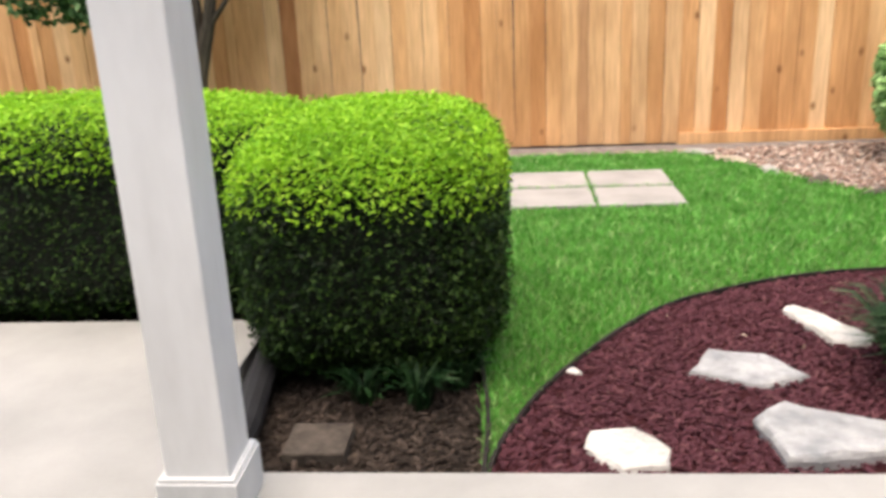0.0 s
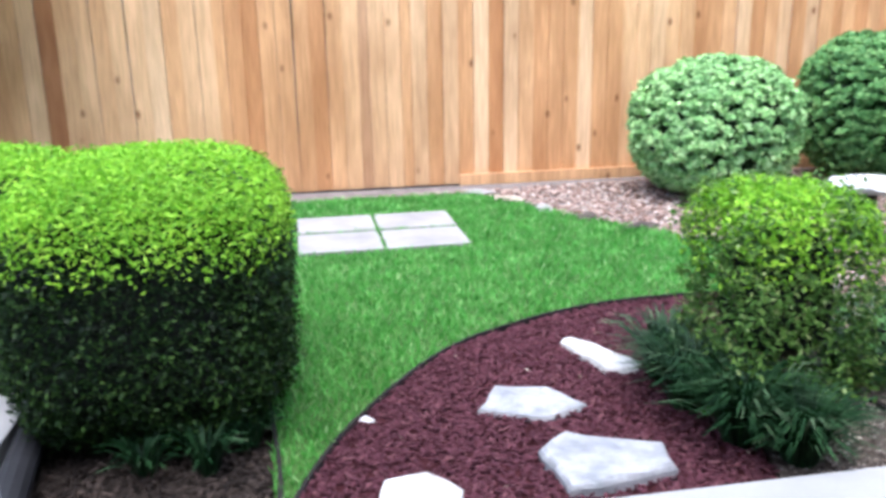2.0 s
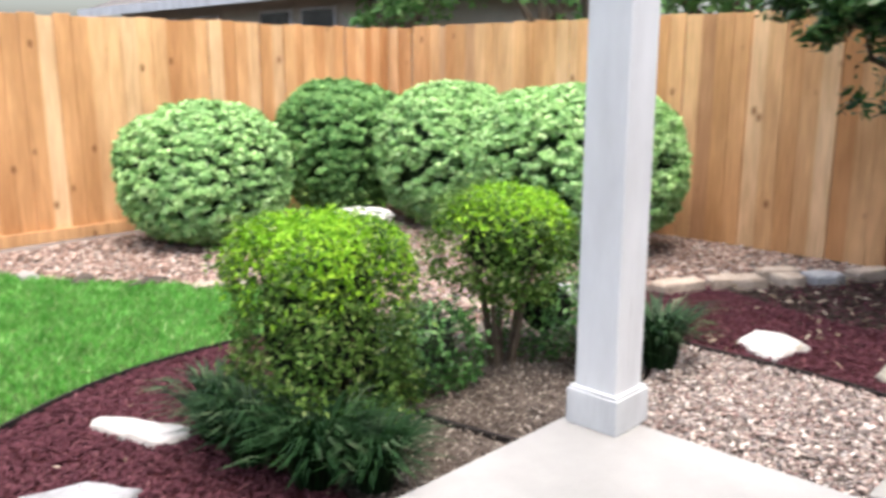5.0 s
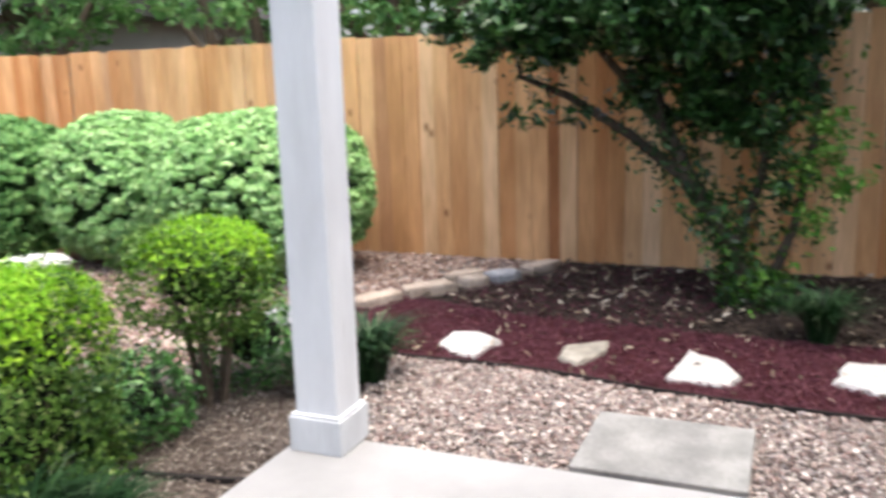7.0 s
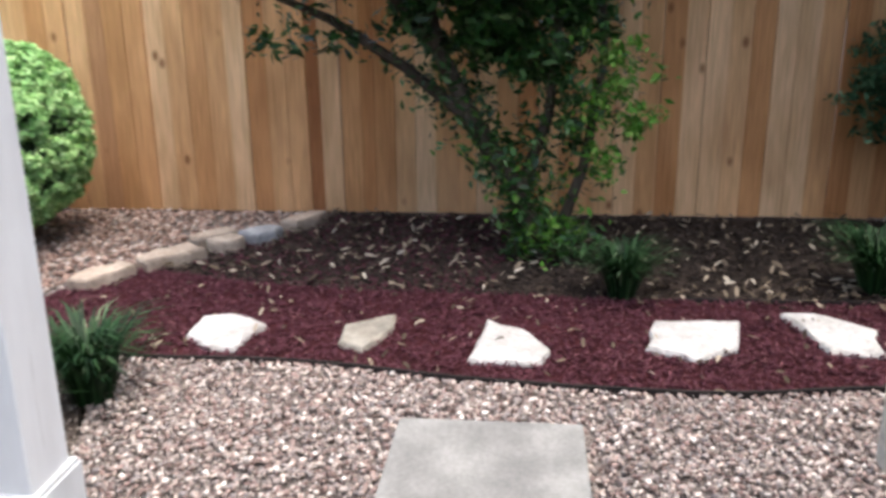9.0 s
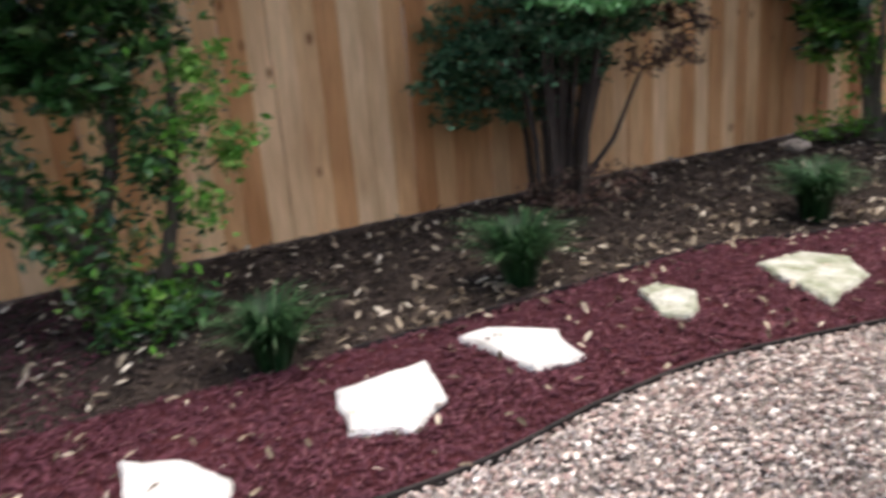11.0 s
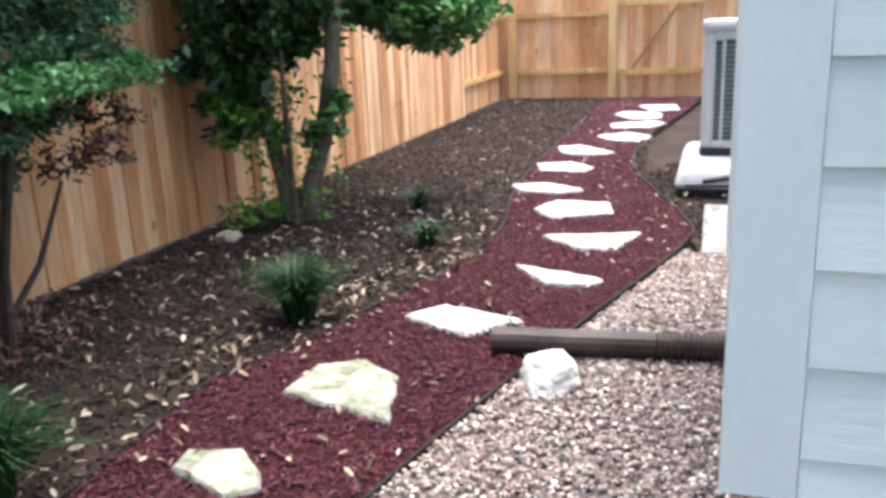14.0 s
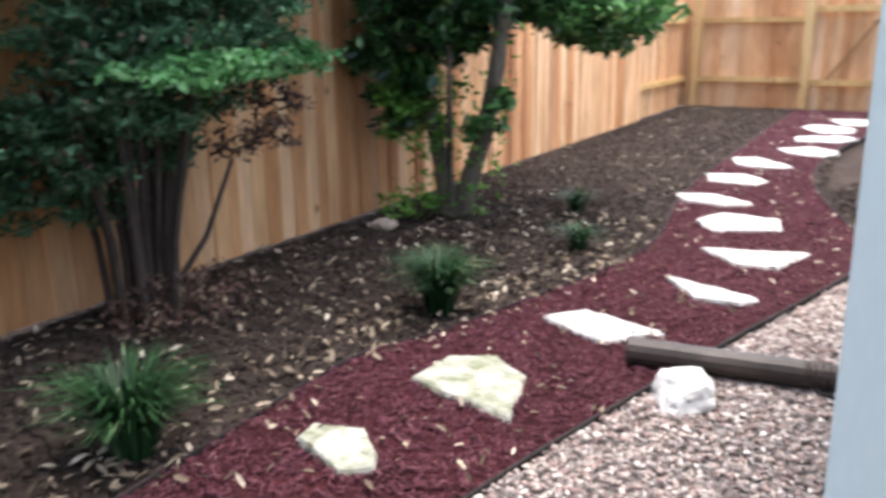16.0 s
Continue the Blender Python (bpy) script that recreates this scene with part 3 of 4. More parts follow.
strip("lawn_edging", ARC, -0.04, 0.022, 0.014, "edging", "thin black curved lawn edging strip")
strip("hedge_edging", smooth_line([(-2.5, 0.32), (-2.49, 0.7), (-2.52, 1.1), (-2.57, 1.6)]), -0.04, 0.03, 0.014, "edging", "thin black edging strip beside the hedge")
strip("path_edging", PATH_W, -0.04, 0.018, 0.014, "edging", "thin black edging along the gravel")
strip("bed_edging", PATH_E[:-24], -0.04, 0.014, 0.014, "edging", "thin dark edging along the soil bed")


# ---- flagstones ----
def flagstone(pts, material, label, z=0.012, thick=0.045, name="stepping_stone", group="stepping stones"):
    cx, cy = np.mean(pts, 0)
    out = []
    q = [Vector((x - cx, y - cy)) for x, y in pts]
    for a, b in zip(q, q[1:] + q[:1]):
        n = max(2, int((b - a).length / 0.06))
        for k in range(n):
            t = k / n
            p = a.lerp(b, t)
            out.append(p * (1 + rng.normal() * 0.022))
    bm = bmesh.new()
    rings = []
    for s, zz in ((1.0, -thick), (1.02, -0.006), (0.975, 0.008), (0.9, 0.014)):
        rings.append([bm.verts.new((p.x * s, p.y * s, z + zz + (rng.normal() * 0.0025 if zz > 0 else 0))) for p in out])
    for r0, r1 in zip(rings, rings[1:]):
        for k in range(len(out)):
            bm.faces.new((r0[k], r0[(k + 1) % len(out)], r1[(k + 1) % len(out)], r1[k]))
    c = bm.verts.new((0, 0, z + 0.016))
    for k in range(len(out)):
        bm.faces.new((rings[-1][k], rings[-1][(k + 1) % len(out)], c))
    bmesh.ops.recalc_face_normals(bm, faces=bm.faces)
    ob = new(name, from_bm(name, bm, material))
    ob.matrix_basis = pose(cx, cy, 0)
    return tagged(ob, label, "stepping stone", group)


WHITE, MOSS = "irregular pale limestone stepping stone in red mulch", "moss-stained limestone stepping stone in red mulch"
flagstone([(-1.22, 1.66), (-1.16, 1.71), (-1.07, 1.61), (-0.94, 1.34), (-0.98, 1.30), (-1.12, 1.31)], "limestone", WHITE)
flagstone([(-1.73, 1.06), (-1.63, 1.26), (-1.41, 1.20), (-1.31, 1.01), (-1.50, 0.93)], "greystone", "pale grey angular flagstone in red mulch")
flagstone([(-1.61, 0.68), (-1.48, 0.77), (-1.17, 0.63), (-1.19, 0.47), (-1.47, 0.42), (-1.57, 0.42)], "greystone", "large rough grey flagstone beside the patio", 0.035, 0.08)
flagstone([(-2.18, 0.52), (-2.15, 0.62), (-2.00, 0.64), (-1.90, 0.52), (-1.93, 0.41), (-2.07, 0.39), (-2.14, 0.45)], "limestone", WHITE)
for pts, m, label in (
        ([(1.61, 0.29), (1.83, 0.30), (1.89, 0.18), (1.76, -0.03), (1.66, 0.02), (1.47, 0.03), (1.50, 0.18)], "limestone", WHITE),
        ([(1.58, -0.39), (1.76, -0.38), (1.92, -0.59), (1.74, -0.60), (1.50, -0.51)], "dullstone", "dull tan flagstone sunk in red mulch"),
        ([(1.44, -0.96), (1.87, -1.02), (1.78, -1.18), (1.56, -1.29), (1.43, -1.26)], "limestone", WHITE),
        ([(1.62, -1.70), (1.92, -1.77), (1.95, -2.15), (1.64, -2.07), (1.51, -1.88)], "limestone", WHITE),
        ([(2.08, -2.35), (2.07, -2.50), (1.87, -2.71), (1.77, -2.67), (1.61, -2.65), (1.64, -2.44), (1.87, -2.40)], "limestone", WHITE),
        ([(2.01, -3.25), (2.02, -3.37), (1.83, -3.42), (1.70, -3.31), (1.65, -3.21), (1.74, -3.14), (1.86, -3.19)], "mossy", MOSS),
        ([(1.94, -3.90), (1.90, -4.17), (1.72, -4.28), (1.52, -4.15), (1.41, -3.75), (1.61, -3.81)], "mossy", MOSS)):
    flagstone(pts, m, label)
for pts in ([(1.75, -4.86), (1.59, -5.05), (1.16, -4.91), (1.37, -4.66)], [(1.40, -5.84), (0.85, -5.63), (0.92, -5.51), (1.15, -5.51)],
            [(1.36, -6.56), (0.73, -6.72), (0.85, -6.30), (1.07, -6.27)], [(1.59, -7.35), (1.48, -7.69), (1.05, -7.64), (0.98, -7.29), (1.40, -7.10)],
            [(1.97, -8.29), (1.68, -8.38), (1.32, -8.14), (1.51, -7.96), (1.86, -8.04)], [(1.97, -9.38), (1.63, -9.49), (1.38, -9.23), (1.47, -9.01), (1.86, -9.03)]):
    flagstone(pts, "limestone", WHITE)
for pts in ([(1.97, -10.55), (1.71, -10.63), (1.30, -10.14), (1.62, -9.99), (1.85, -10.14)], [(1.63, -11.42), (1.27, -11.71), (0.99, -11.40), (1.10, -10.98), (1.44, -11.08)],
            [(1.61, -12.57), (1.04, -12.90), (0.89, -12.64), (1.07, -12.24), (1.54, -12.22)], [(1.68, -13.71), (1.53, -14.06), (1.01, -13.79), (1.00, -13.29), (1.36, -13.12)],
            [(1.43, -14.86), (0.86, -14.95), (0.78, -14.29), (1.20, -14.17)]):
    flagstone(pts, "limestone", WHITE)


def square_slab(name, x0, x1, y0, y1, z0, z1, material, label, group=""):
    bm = box_bm(x0, x1, y0, y1, z0, z1, 0.008)
    return tagged(new(name, from_bm(name, bm, material)), label, "paver", group)


for x0, x1 in ((-2.40, -1.838), (-1.818, -1.25)):
    for y0, y1 in ((3.47, 3.955), (3.985, 4.47)):
        square_slab("paver", x0, x1, y0, y1, -0.03, 0.022, "paver", "buff square concrete paver set in the lawn", "lawn pavers")
square_slab("concrete_slab", 0.34, 0.90, -1.39, -0.76, -0.04, 0.035, "slab", "weathered grey concrete slab in pea gravel")
square_slab("concrete_strip", -0.6, 0.33, -7.70, -6.32, -0.04, 0.012, "slab", "pale concrete walk strip beside the house")
square_slab("stone_block", -3.16, -2.95, 0.46, 0.66, -0.03, 0.03, "darkstone", "rough dark stone block under the hedge")


def boulder(name, x, y, r, squash, material, label, seed, z=0.0):
    bm = bmesh.new()
    bmesh.ops.create_icosphere(bm, subdivisions=3, radius=1.0)
    for v in bm.verts:
        k = 1 + 0.45 * noise.noise(v.co * 1.3 + Vector((seed, 0, 0))) + 0.12 * noise.noise(v.co * 4 + Vector((0, seed, 0)))
        v.co = Vector((v.co.x * r[0] * k, v.co.y * r[1] * k, max(v.co.z * r[2] * k, -0.3 * r[2]) + 0.25 * r[2]))
    ob = new(name, from_bm(name, bm, material))
    ob.matrix_basis = pose(x, y, z, 0, 0, seed * 37)
    return tagged(ob, label, "rock")


boulder("white_rock", 0.89, -4.27, (0.155, 0.12, 0.088), 0.7, "whiterock", "angular white rock beside the drain pipe", 3)
bath = holder("bird_bath", 1.345, 3.04, 0.0, "low bird bath with a flat white stone top", "bird bath")
part("pedestal", tube_bm([(0, 0, -0.03), (0, 0, 0.05), (0, 0, 0.12), (0, 0, 0.33)], [0.11, 0.10, 0.06, 0.07], 12), "darkstone", bath)
bm = bmesh.new()
bmesh.ops.create_icosphere(bm, subdivisions=3, radius=1.0)
for v in bm.verts:
    k = 1 + 0.14 * noise.noise(v.co * 2.2)
    v.co = Vector((v.co.x * 0.27 * k, v.co.y * 0.24 * k, 0.37 + max(-0.035, min(0.035, v.co.z * 0.06))))
part("stone_top", bm, "limestone", bath)
boulder("flat_stone", 1.80, 1.46, (0.20, 0.13, 0.05), 0.5, "greystone", "flat pale stone behind the shrubs", 8)
for (x, y), a, length, wide, m in (((2.34, 1.05), -25, 0.40, 0.15, "tanstone"), ((2.70, 0.84), -42, 0.40, 0.18, "tanstone"), ((3.00, 0.60), -38, 0.22, 0.15, "tanstone"), ((3.22, 0.46), -30, 0.30, 0.20, "greystone"), ((3.57, 0.27), -25, 0.38, 0.14, "tanstone"), ((3.12, 0.72), -36, 0.34, 0.13, "tanstone")):
    ca, sa = math.cos(radians(a)), math.sin(radians(a))
    corners = [(u * length / 2 * (0.68 + 0.3 * rng.random()), w * wide / 2 * (0.7 + 0.5 * rng.random())) for u, w in ((-1, -1), (0.1, -1.1), (1, -0.8), (0.95, 0.9), (-0.2, 1.1), (-1, 0.8))]
    tagged(flagstone([(x + u * ca - w * sa, y + u * sa + w * ca) for u, w in corners], m, "flat rough border stone edging the soil bed", 0.055, 0.10, "border_stone", "border stones"), "", "rock")
for i, (x, y, s, m) in enumerate(((0.90, 1.99, 0.14, "darkstone"), (1.21, 1.72, 0.15, "tanstone"), (0.62, 2.36, 0.13, "tanstone"), (0.30, 3.30, 0.13, "tanstone"), (0.05, 3.68, 0.14, "darkstone"), (-0.24, 4.05, 0.14, "darkstone"), (-0.46, 4.42, 0.13, "paver"), (-0.66, 4.80, 0.15, "tanstone"), (-0.85, 5.12, 0.13, "paver"), (0.52, 2.85, 0.13, "tanstone"))):
    boulder("border_stone", x, y, (s, s * 0.45, 0.055 if y < 1.3 else 0.028), 0.5, m, "flat tan border stone edging the rock bed", i + 11)["group"] = "border stones"

boulder("pale_rock", 3.55, -6.14, (0.09, 0.07, 0.06), 0.5, "tanstone", "small pale rock among dry leaves by the tree", 31)
boulder("white_chip", -2.17, 1.08, (0.03, 0.022, 0.015), 0.5, "limestone", "small white stone chip on the mulch edge", 33)
# Thin dark strip stands in for the boundary shadow between dirt and gravel.
strip("bed_shadow_line", smooth_line([(-0.18, 0.86), (-0.17, 0.73), (-0.12, 0.45), (-0.06, 0.28)]), -0.04, 0.006, 0.022, "edging", "dark strip painting the shadow line where gravel meets dirt")
# ---- posts ----
def post(x, y, label):
    h = holder("patio_post", x, y, 0.10, label, "post", "patio posts")
    part("shaft", box_bm(-0.088, 0.088, -0.088, 0.088, 0.0, 2.4, 0.006), "scuffed", h)
    bm = box_bm(-0.11, 0.11, -0.11, 0.11, 0.0, 0.135, 0.004)
    part("base_trim", bm, "white", h)
    bm = box_bm(-0.104, 0.104, -0.104, 0.104, 0.135, 0.147, 0.004)
    part("base_cap", bm, "white", h)
    return h


post(0.11, 0.11, "white painted square porch post with scuffs")
post(-3.24, 0.085, "white painted square porch post with dark scratches")
tagged(new("patio_beam", from_bm("patio_beam", box_bm(-8, 0.22, 0.02, 0.20, 2.5, 2.75, 0.006), "white")), "white painted beam on the porch posts", "beam", "", "structure")

# ---- shade panel ----
sh = holder("roll_shade", -1.1, -1.81, 2.5, "dark mesh roll-down shade with pale edges", "shade")
part("roller", tube_bm([(-0.85, 0, 0), (0.82, 0, 0)], [0.045, 0.045], 12), "hem", sh)
part("fabric", box_bm(-0.80, 0.69, -0.006, 0.006, -1.775, -0.02), "mesh", sh)
part("side_hem", box_bm(0.69, 0.78, -0.012, 0.012, -1.865, -0.02, 0.003), "hem", sh)
part("bottom_bar", box_bm(-0.80, 0.69, -0.02, 0.02, -1.883, -1.775, 0.006), "hem", sh)
tagged(new("shade_beam", from_bm("shade_beam", box_bm(-8, 0.1, -1.88, -1.74, 2.55, 2.75, 0.006), "white")), "white painted porch cross beam", "beam", "", "structure")

# ---- house ----
tagged(new("bay_skirt", from_bm("bay_skirt", box_bm(-1.6, -0.02, -2.695, -2.505, -0.06, 0.655, 0.004), "trim")), "pale painted skirting board under the siding", "trim", "", "structure")
wall = tagged(new("wall_north", from_bm("wall_north", box_bm(-8, 0.10, -4.355, -4.195, -0.1, 2.45), "siding")), "grey-blue house wall behind the gravel", "wall", "", "structure")
tagged(new("wall_east", from_bm("wall_east", box_bm(-0.06, 0.10, -5.495, -4.356, -0.1, 2.45), "siding")), "grey-blue side wall of the house", "wall", "", "structure")
tagged(new("wall_back", from_bm("wall_back", box_bm(-1.1, -0.95, -16.895, -5.495, -0.1, 2.45), "siding")), "grey-blue side wall set back", "wall", "", "structure")
bay = tagged(new("wall_bay", from_bm("wall_bay", box_bm(-1.6, 0.231, -4.194, -2.495, 0.66, 2.45), "siding")), "overhanging house bay clad in grey-blue lap siding", "wall", "", "structure")
cb = holder("corner_board", 0.241, -2.480, 0.65, "grey-blue painted corner board on the siding", "trim", "", "structure")
part("front_face", box_bm(-0.105, 0.018, -0.014, 0.016, 0.0, 1.79, 0.002), "trim", cb)
part("side_face", box_bm(-0.009, 0.016, -0.12, -0.0145, 0.0, 1.79, 0.002), "trim", cb)
house_roof = bmesh.new()
box_bm(-8.5, 0.30, -5.595, -2.445, 2.46, 2.58, 0.0, house_roof)
box_bm(-8.5, -0.9, -16.895, -5.600, 2.46, 2.58, 0.0, house_roof)
tagged(new("house_roof", from_bm("house_roof", house_roof, "roof")), "low grey shingle roof of the house", "roof", "", "structure")


def lap_board(x0, x1, z0, z1):
    bm = bmesh.new()
    sec = [(-0.016, z0), (0.009, z0), (-0.002, z1 + 0.006), (-0.016, z1 + 0.006)]
    a = [bm.verts.new((x0, y, z)) for y, z in sec]
    b = [bm.verts.new((x1, y, z)) for y, z in sec]
    for k in range(4):
        bm.faces.new((a[k], a[(k + 1) % 4], b[(k + 1) % 4], b[k]))
    bm.faces.new(a)
    bm.faces.new(b[::-1])
    bmesh.ops.recalc_face_normals(bm, faces=bm.faces)
    return bm


first = from_bm("siding_board", lap_board(-1.6, 0.134, 0.0, 0.163), "siding")
start = from_bm("siding_board", lap_board(-1.6, 0.134, 0.08, 0.163), "siding")
for k in range(-1, 10):
    ob = new("siding_board", first if k >= 0 else start)
    ob.parent = bay
    ob.matrix_basis = pose(0, -2.479, 0.729 + 0.163 * k)

# ---- drain pipe ----
pp = holder("drain_pipe", 0.25, -4.635, 0.0, "dark corrugated downspout drain pipe on gravel", "pipe")
line, rad = [], []
for k in range(160):
    u = k / 159
    line.append((-0.13 + 1.08 * u, 0.10 * u, 0.062 - 0.008 * u))
    rad.append(0.053 + (0.009 * (k % 4 < 2) if u < 0.34 else 0.006 if u < 0.8 else 0.009))
part("pipe_body", tube_bm(line, rad, 14), "pipe", pp)
# Solid black disc paints the shade inside the pipe, which is closed.
part("pipe_hollow_shade", tube_bm([(0.951, 0.102, 0.054), (0.955, 0.1025, 0.054)], [0.046, 0.046], 14), "blackplastic", pp, "black disc painting the dark inside of the pipe end")
pw = holder("drain_hose", -3.36, 0.45, 0.0, "black drain hose beside the patio step", "pipe")
part("hose_body", tube_bm([(0.06, -0.12, 0.06), (0.06, 0.1, 0.075), (0.02, 0.4, 0.08), (-0.02, 0.8, 0.07)], [0.055] * 4, 12), "blackplastic", pw)

# ---- air conditioner ----
ac = holder("air_conditioner", -0.03, -9.095, 0.22, "beige-grey outdoor air conditioner with slatted sides", "air conditioner")
part("base_pan", box_bm(-0.43, 0.43, -0.41, 0.41, 0.0, 0.075, 0.03), "blackplastic", ac, "black base pan")
part("core", box_bm(-0.38, 0.38, -0.36, 0.36, 0.07, 1.06, 0.03), "grille", ac, "dark louvred coil")
bm = box_bm(-0.44, 0.44, -0.42, 0.42, 1.04, 1.15, 0.05)
part("top_cover", bm, "metal", ac)
for sx in (-1, 1):
    for sy in (-1, 1):
        part("corner_panel", box_bm(sx * 0.375 - 0.05, sx * 0.375 + 0.05, sy * 0.355 - 0.05, sy * 0.355 + 0.05, 0.07, 1.05, 0.035), "metal", ac)
for k in range(-2, 3):
    part("front_slat", box_bm(k * 0.13 - 0.014, k * 0.13 + 0.014, 0.366, 0.402, 0.08, 1.05, 0.008), "metal", ac)
    part("side_slat", box_bm(0.386, 0.422, k * 0.12 - 0.014, k * 0.12 + 0.014, 0.08, 1.05, 0.008), "metal", ac)
for k in range(22):
    part("front_louvre", box_bm(-0.33, 0.33, 0.3615, 0.372, 0.13 + 0.04 * k, 0.142 + 0.04 * k), "louvre", ac)
for z0, z1 in ((0.074, 0.13), (0.98, 1.052)):
    part("front_band", box_bm(-0.33, 0.33, 0.364, 0.407, z0, z1, 0.012), "metal", ac)
    part("side_band", box_bm(0.384, 0.427, -0.31, 0.31, z0, z1, 0.012), "metal", ac)
pad = holder("equipment_pad", -0.05, -9.045, 0.0, "white moulded equipment pad under the air conditioner", "pad")
part("pad_body", box_bm(-0.58, 0.60, -0.60, 1.00, -0.02, 0.06, 0.025), "blackplastic", pad, "dark lower rim")
bm = box_bm(-0.62, 0.64, -0.62, 1.04, 0.05, 0.22, 0.0)
for v in bm.verts:
    if v.co.z > 0.1:
        v.co.x, v.co.y = v.co.x * 0.90, v.co.y * 0.93
bmesh.ops.bevel(bm, geom=list(bm.edges), offset=0.06, segments=4, affect='EDGES', profile=0.5)
part("pad_top", bm, "pad", pad, smooth=True)
for sx in (-0.34, -0.02, 0.30):
    bm = box_bm(-0.11, 0.11, -0.012, 0.03, -0.016, 0.016, 0.010)
    bmesh.ops.transform(bm, verts=bm.verts, matrix=pose(sx, 0.995, 0.145, -20, 10, 0))
    part("grip_slot", bm, "blackplastic", pad)
part("lower_groove", box_bm(-0.52, 0.54, 1.005, 1.046, 0.085, 0.10, 0.006), "blackplastic", pad)

# ---- hedges and shrubs ----
def leafy(points, normals, size, tpl=LEAF, spread=0.7, jitter=0.02):
    n = len(points)
    pos = points + rng.normal(size=(n, 3)) * jitter
    return scatter(*tpl, pos, turns(n, normals, spread), size * (0.7 + 0.7 * rng.random(n)))


def super_block(n, half, power=4.0, cz=0.0):
    """Points and normals on a rounded box about the origin."""
    d = rng.normal(size=(n * 3, 3))
    d[:, 2] = np.where(d[:, 2] < -0.75, -d[:, 2], d[:, 2])
    face = rng.integers(0, 3, n * 3)
    q = rng.uniform(-1, 1, (n * 3, 3))
    q[np.arange(n * 3), face] = np.sign(q[np.arange(n * 3), face])
    area = np.array([half[1] * half[2], half[0] * half[2], half[0] * half[1]])
    q = q[rng.random(n * 3) < area[face] / area.max()][:n]
    k = (np.abs(q) ** power).sum(1, keepdims=True) ** (1 / power)
    p = q / k
    nrm = np.sign(p) * np.abs(p) ** (power - 1) / np.array(half)
    nrm /= np.linalg.norm(nrm, axis=1, keepdims=True) + 1e-9
    return p * half, nrm


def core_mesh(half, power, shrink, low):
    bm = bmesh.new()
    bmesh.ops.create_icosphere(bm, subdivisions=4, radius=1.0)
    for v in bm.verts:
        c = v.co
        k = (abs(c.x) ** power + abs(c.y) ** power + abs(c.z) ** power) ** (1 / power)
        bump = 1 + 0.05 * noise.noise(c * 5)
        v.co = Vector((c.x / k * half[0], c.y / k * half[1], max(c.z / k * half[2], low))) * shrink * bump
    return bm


def shrub(name, x, y, z, half, power, count, leaf, material, label, category, tpl=LEAF, low=-9.0, wobble=0.05, stems=0, group="", shrink=0.92, up=0.0, spread=0.7, lit_top=0.0, reach=0.55):
    h = holder(name, x, y, 0.0, label, category, group)
    half = np.array(half)
    p, nrm = super_block(count, half, power)
    w = np.array([noise.noise(Vector(q * 3.0) + Vector((x, y, 0))) + 0.6 * noise.noise(Vector(q * 8.0)) for q in p])
    p = p * (1 + wobble * w[:, None]) * (1 - 0.14 * rng.random((len(p), 1)) ** 2 + 0.8 * wobble * rng.random((len(p), 1)) ** 6)
    p = p[p[:, 2] > low]
    nrm = nrm[:len(p)] if len(nrm) == len(p) else p / (half ** 2)
    nrm = nrm / (np.linalg.norm(nrm, axis=1, keepdims=True) + 1e-9) + np.array([0, 0, up])
    v, f = leafy(p, nrm, leaf, tpl, spread, 0.012)
    ob = new("foliage", raw_mesh("foliage", v + np.array([0, 0, z]), f, material))
    ob.parent = h
    if lit_top:
        # Lime leaves near the top only: young shoots plus painted light from above.
        q, qn = super_block(int(count * lit_top), half * 1.015, power)
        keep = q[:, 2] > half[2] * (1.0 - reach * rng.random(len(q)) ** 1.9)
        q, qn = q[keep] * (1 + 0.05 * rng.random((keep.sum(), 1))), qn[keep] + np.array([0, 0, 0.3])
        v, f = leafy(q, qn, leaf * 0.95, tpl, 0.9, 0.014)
        ob = new("new_growth", raw_mesh("new_growth", v + np.array([0, 0, z]), f, "lit_growth"))
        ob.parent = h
        tagged(ob, "lime-green young leaves, brightened as if lit from above")
    # Dark solid added behind the leaves as painted interior shade.
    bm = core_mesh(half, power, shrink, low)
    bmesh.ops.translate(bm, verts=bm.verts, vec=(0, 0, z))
    part("shade_core", bm, "hedge_shade", h)
    for k in range(stems):
        a = 2.4 * k
        part("stem", tube_bm([(0.05 * math.cos(a), 0.05 * math.sin(a), -0.02), (0.11 * math.cos(a), 0.11 * math.sin(a), z * 0.6), (0.2 * math.cos(a), 0.2 * math.sin(a), z)], [0.016, 0.013, 0.008], 6), "bark", h)
    return h


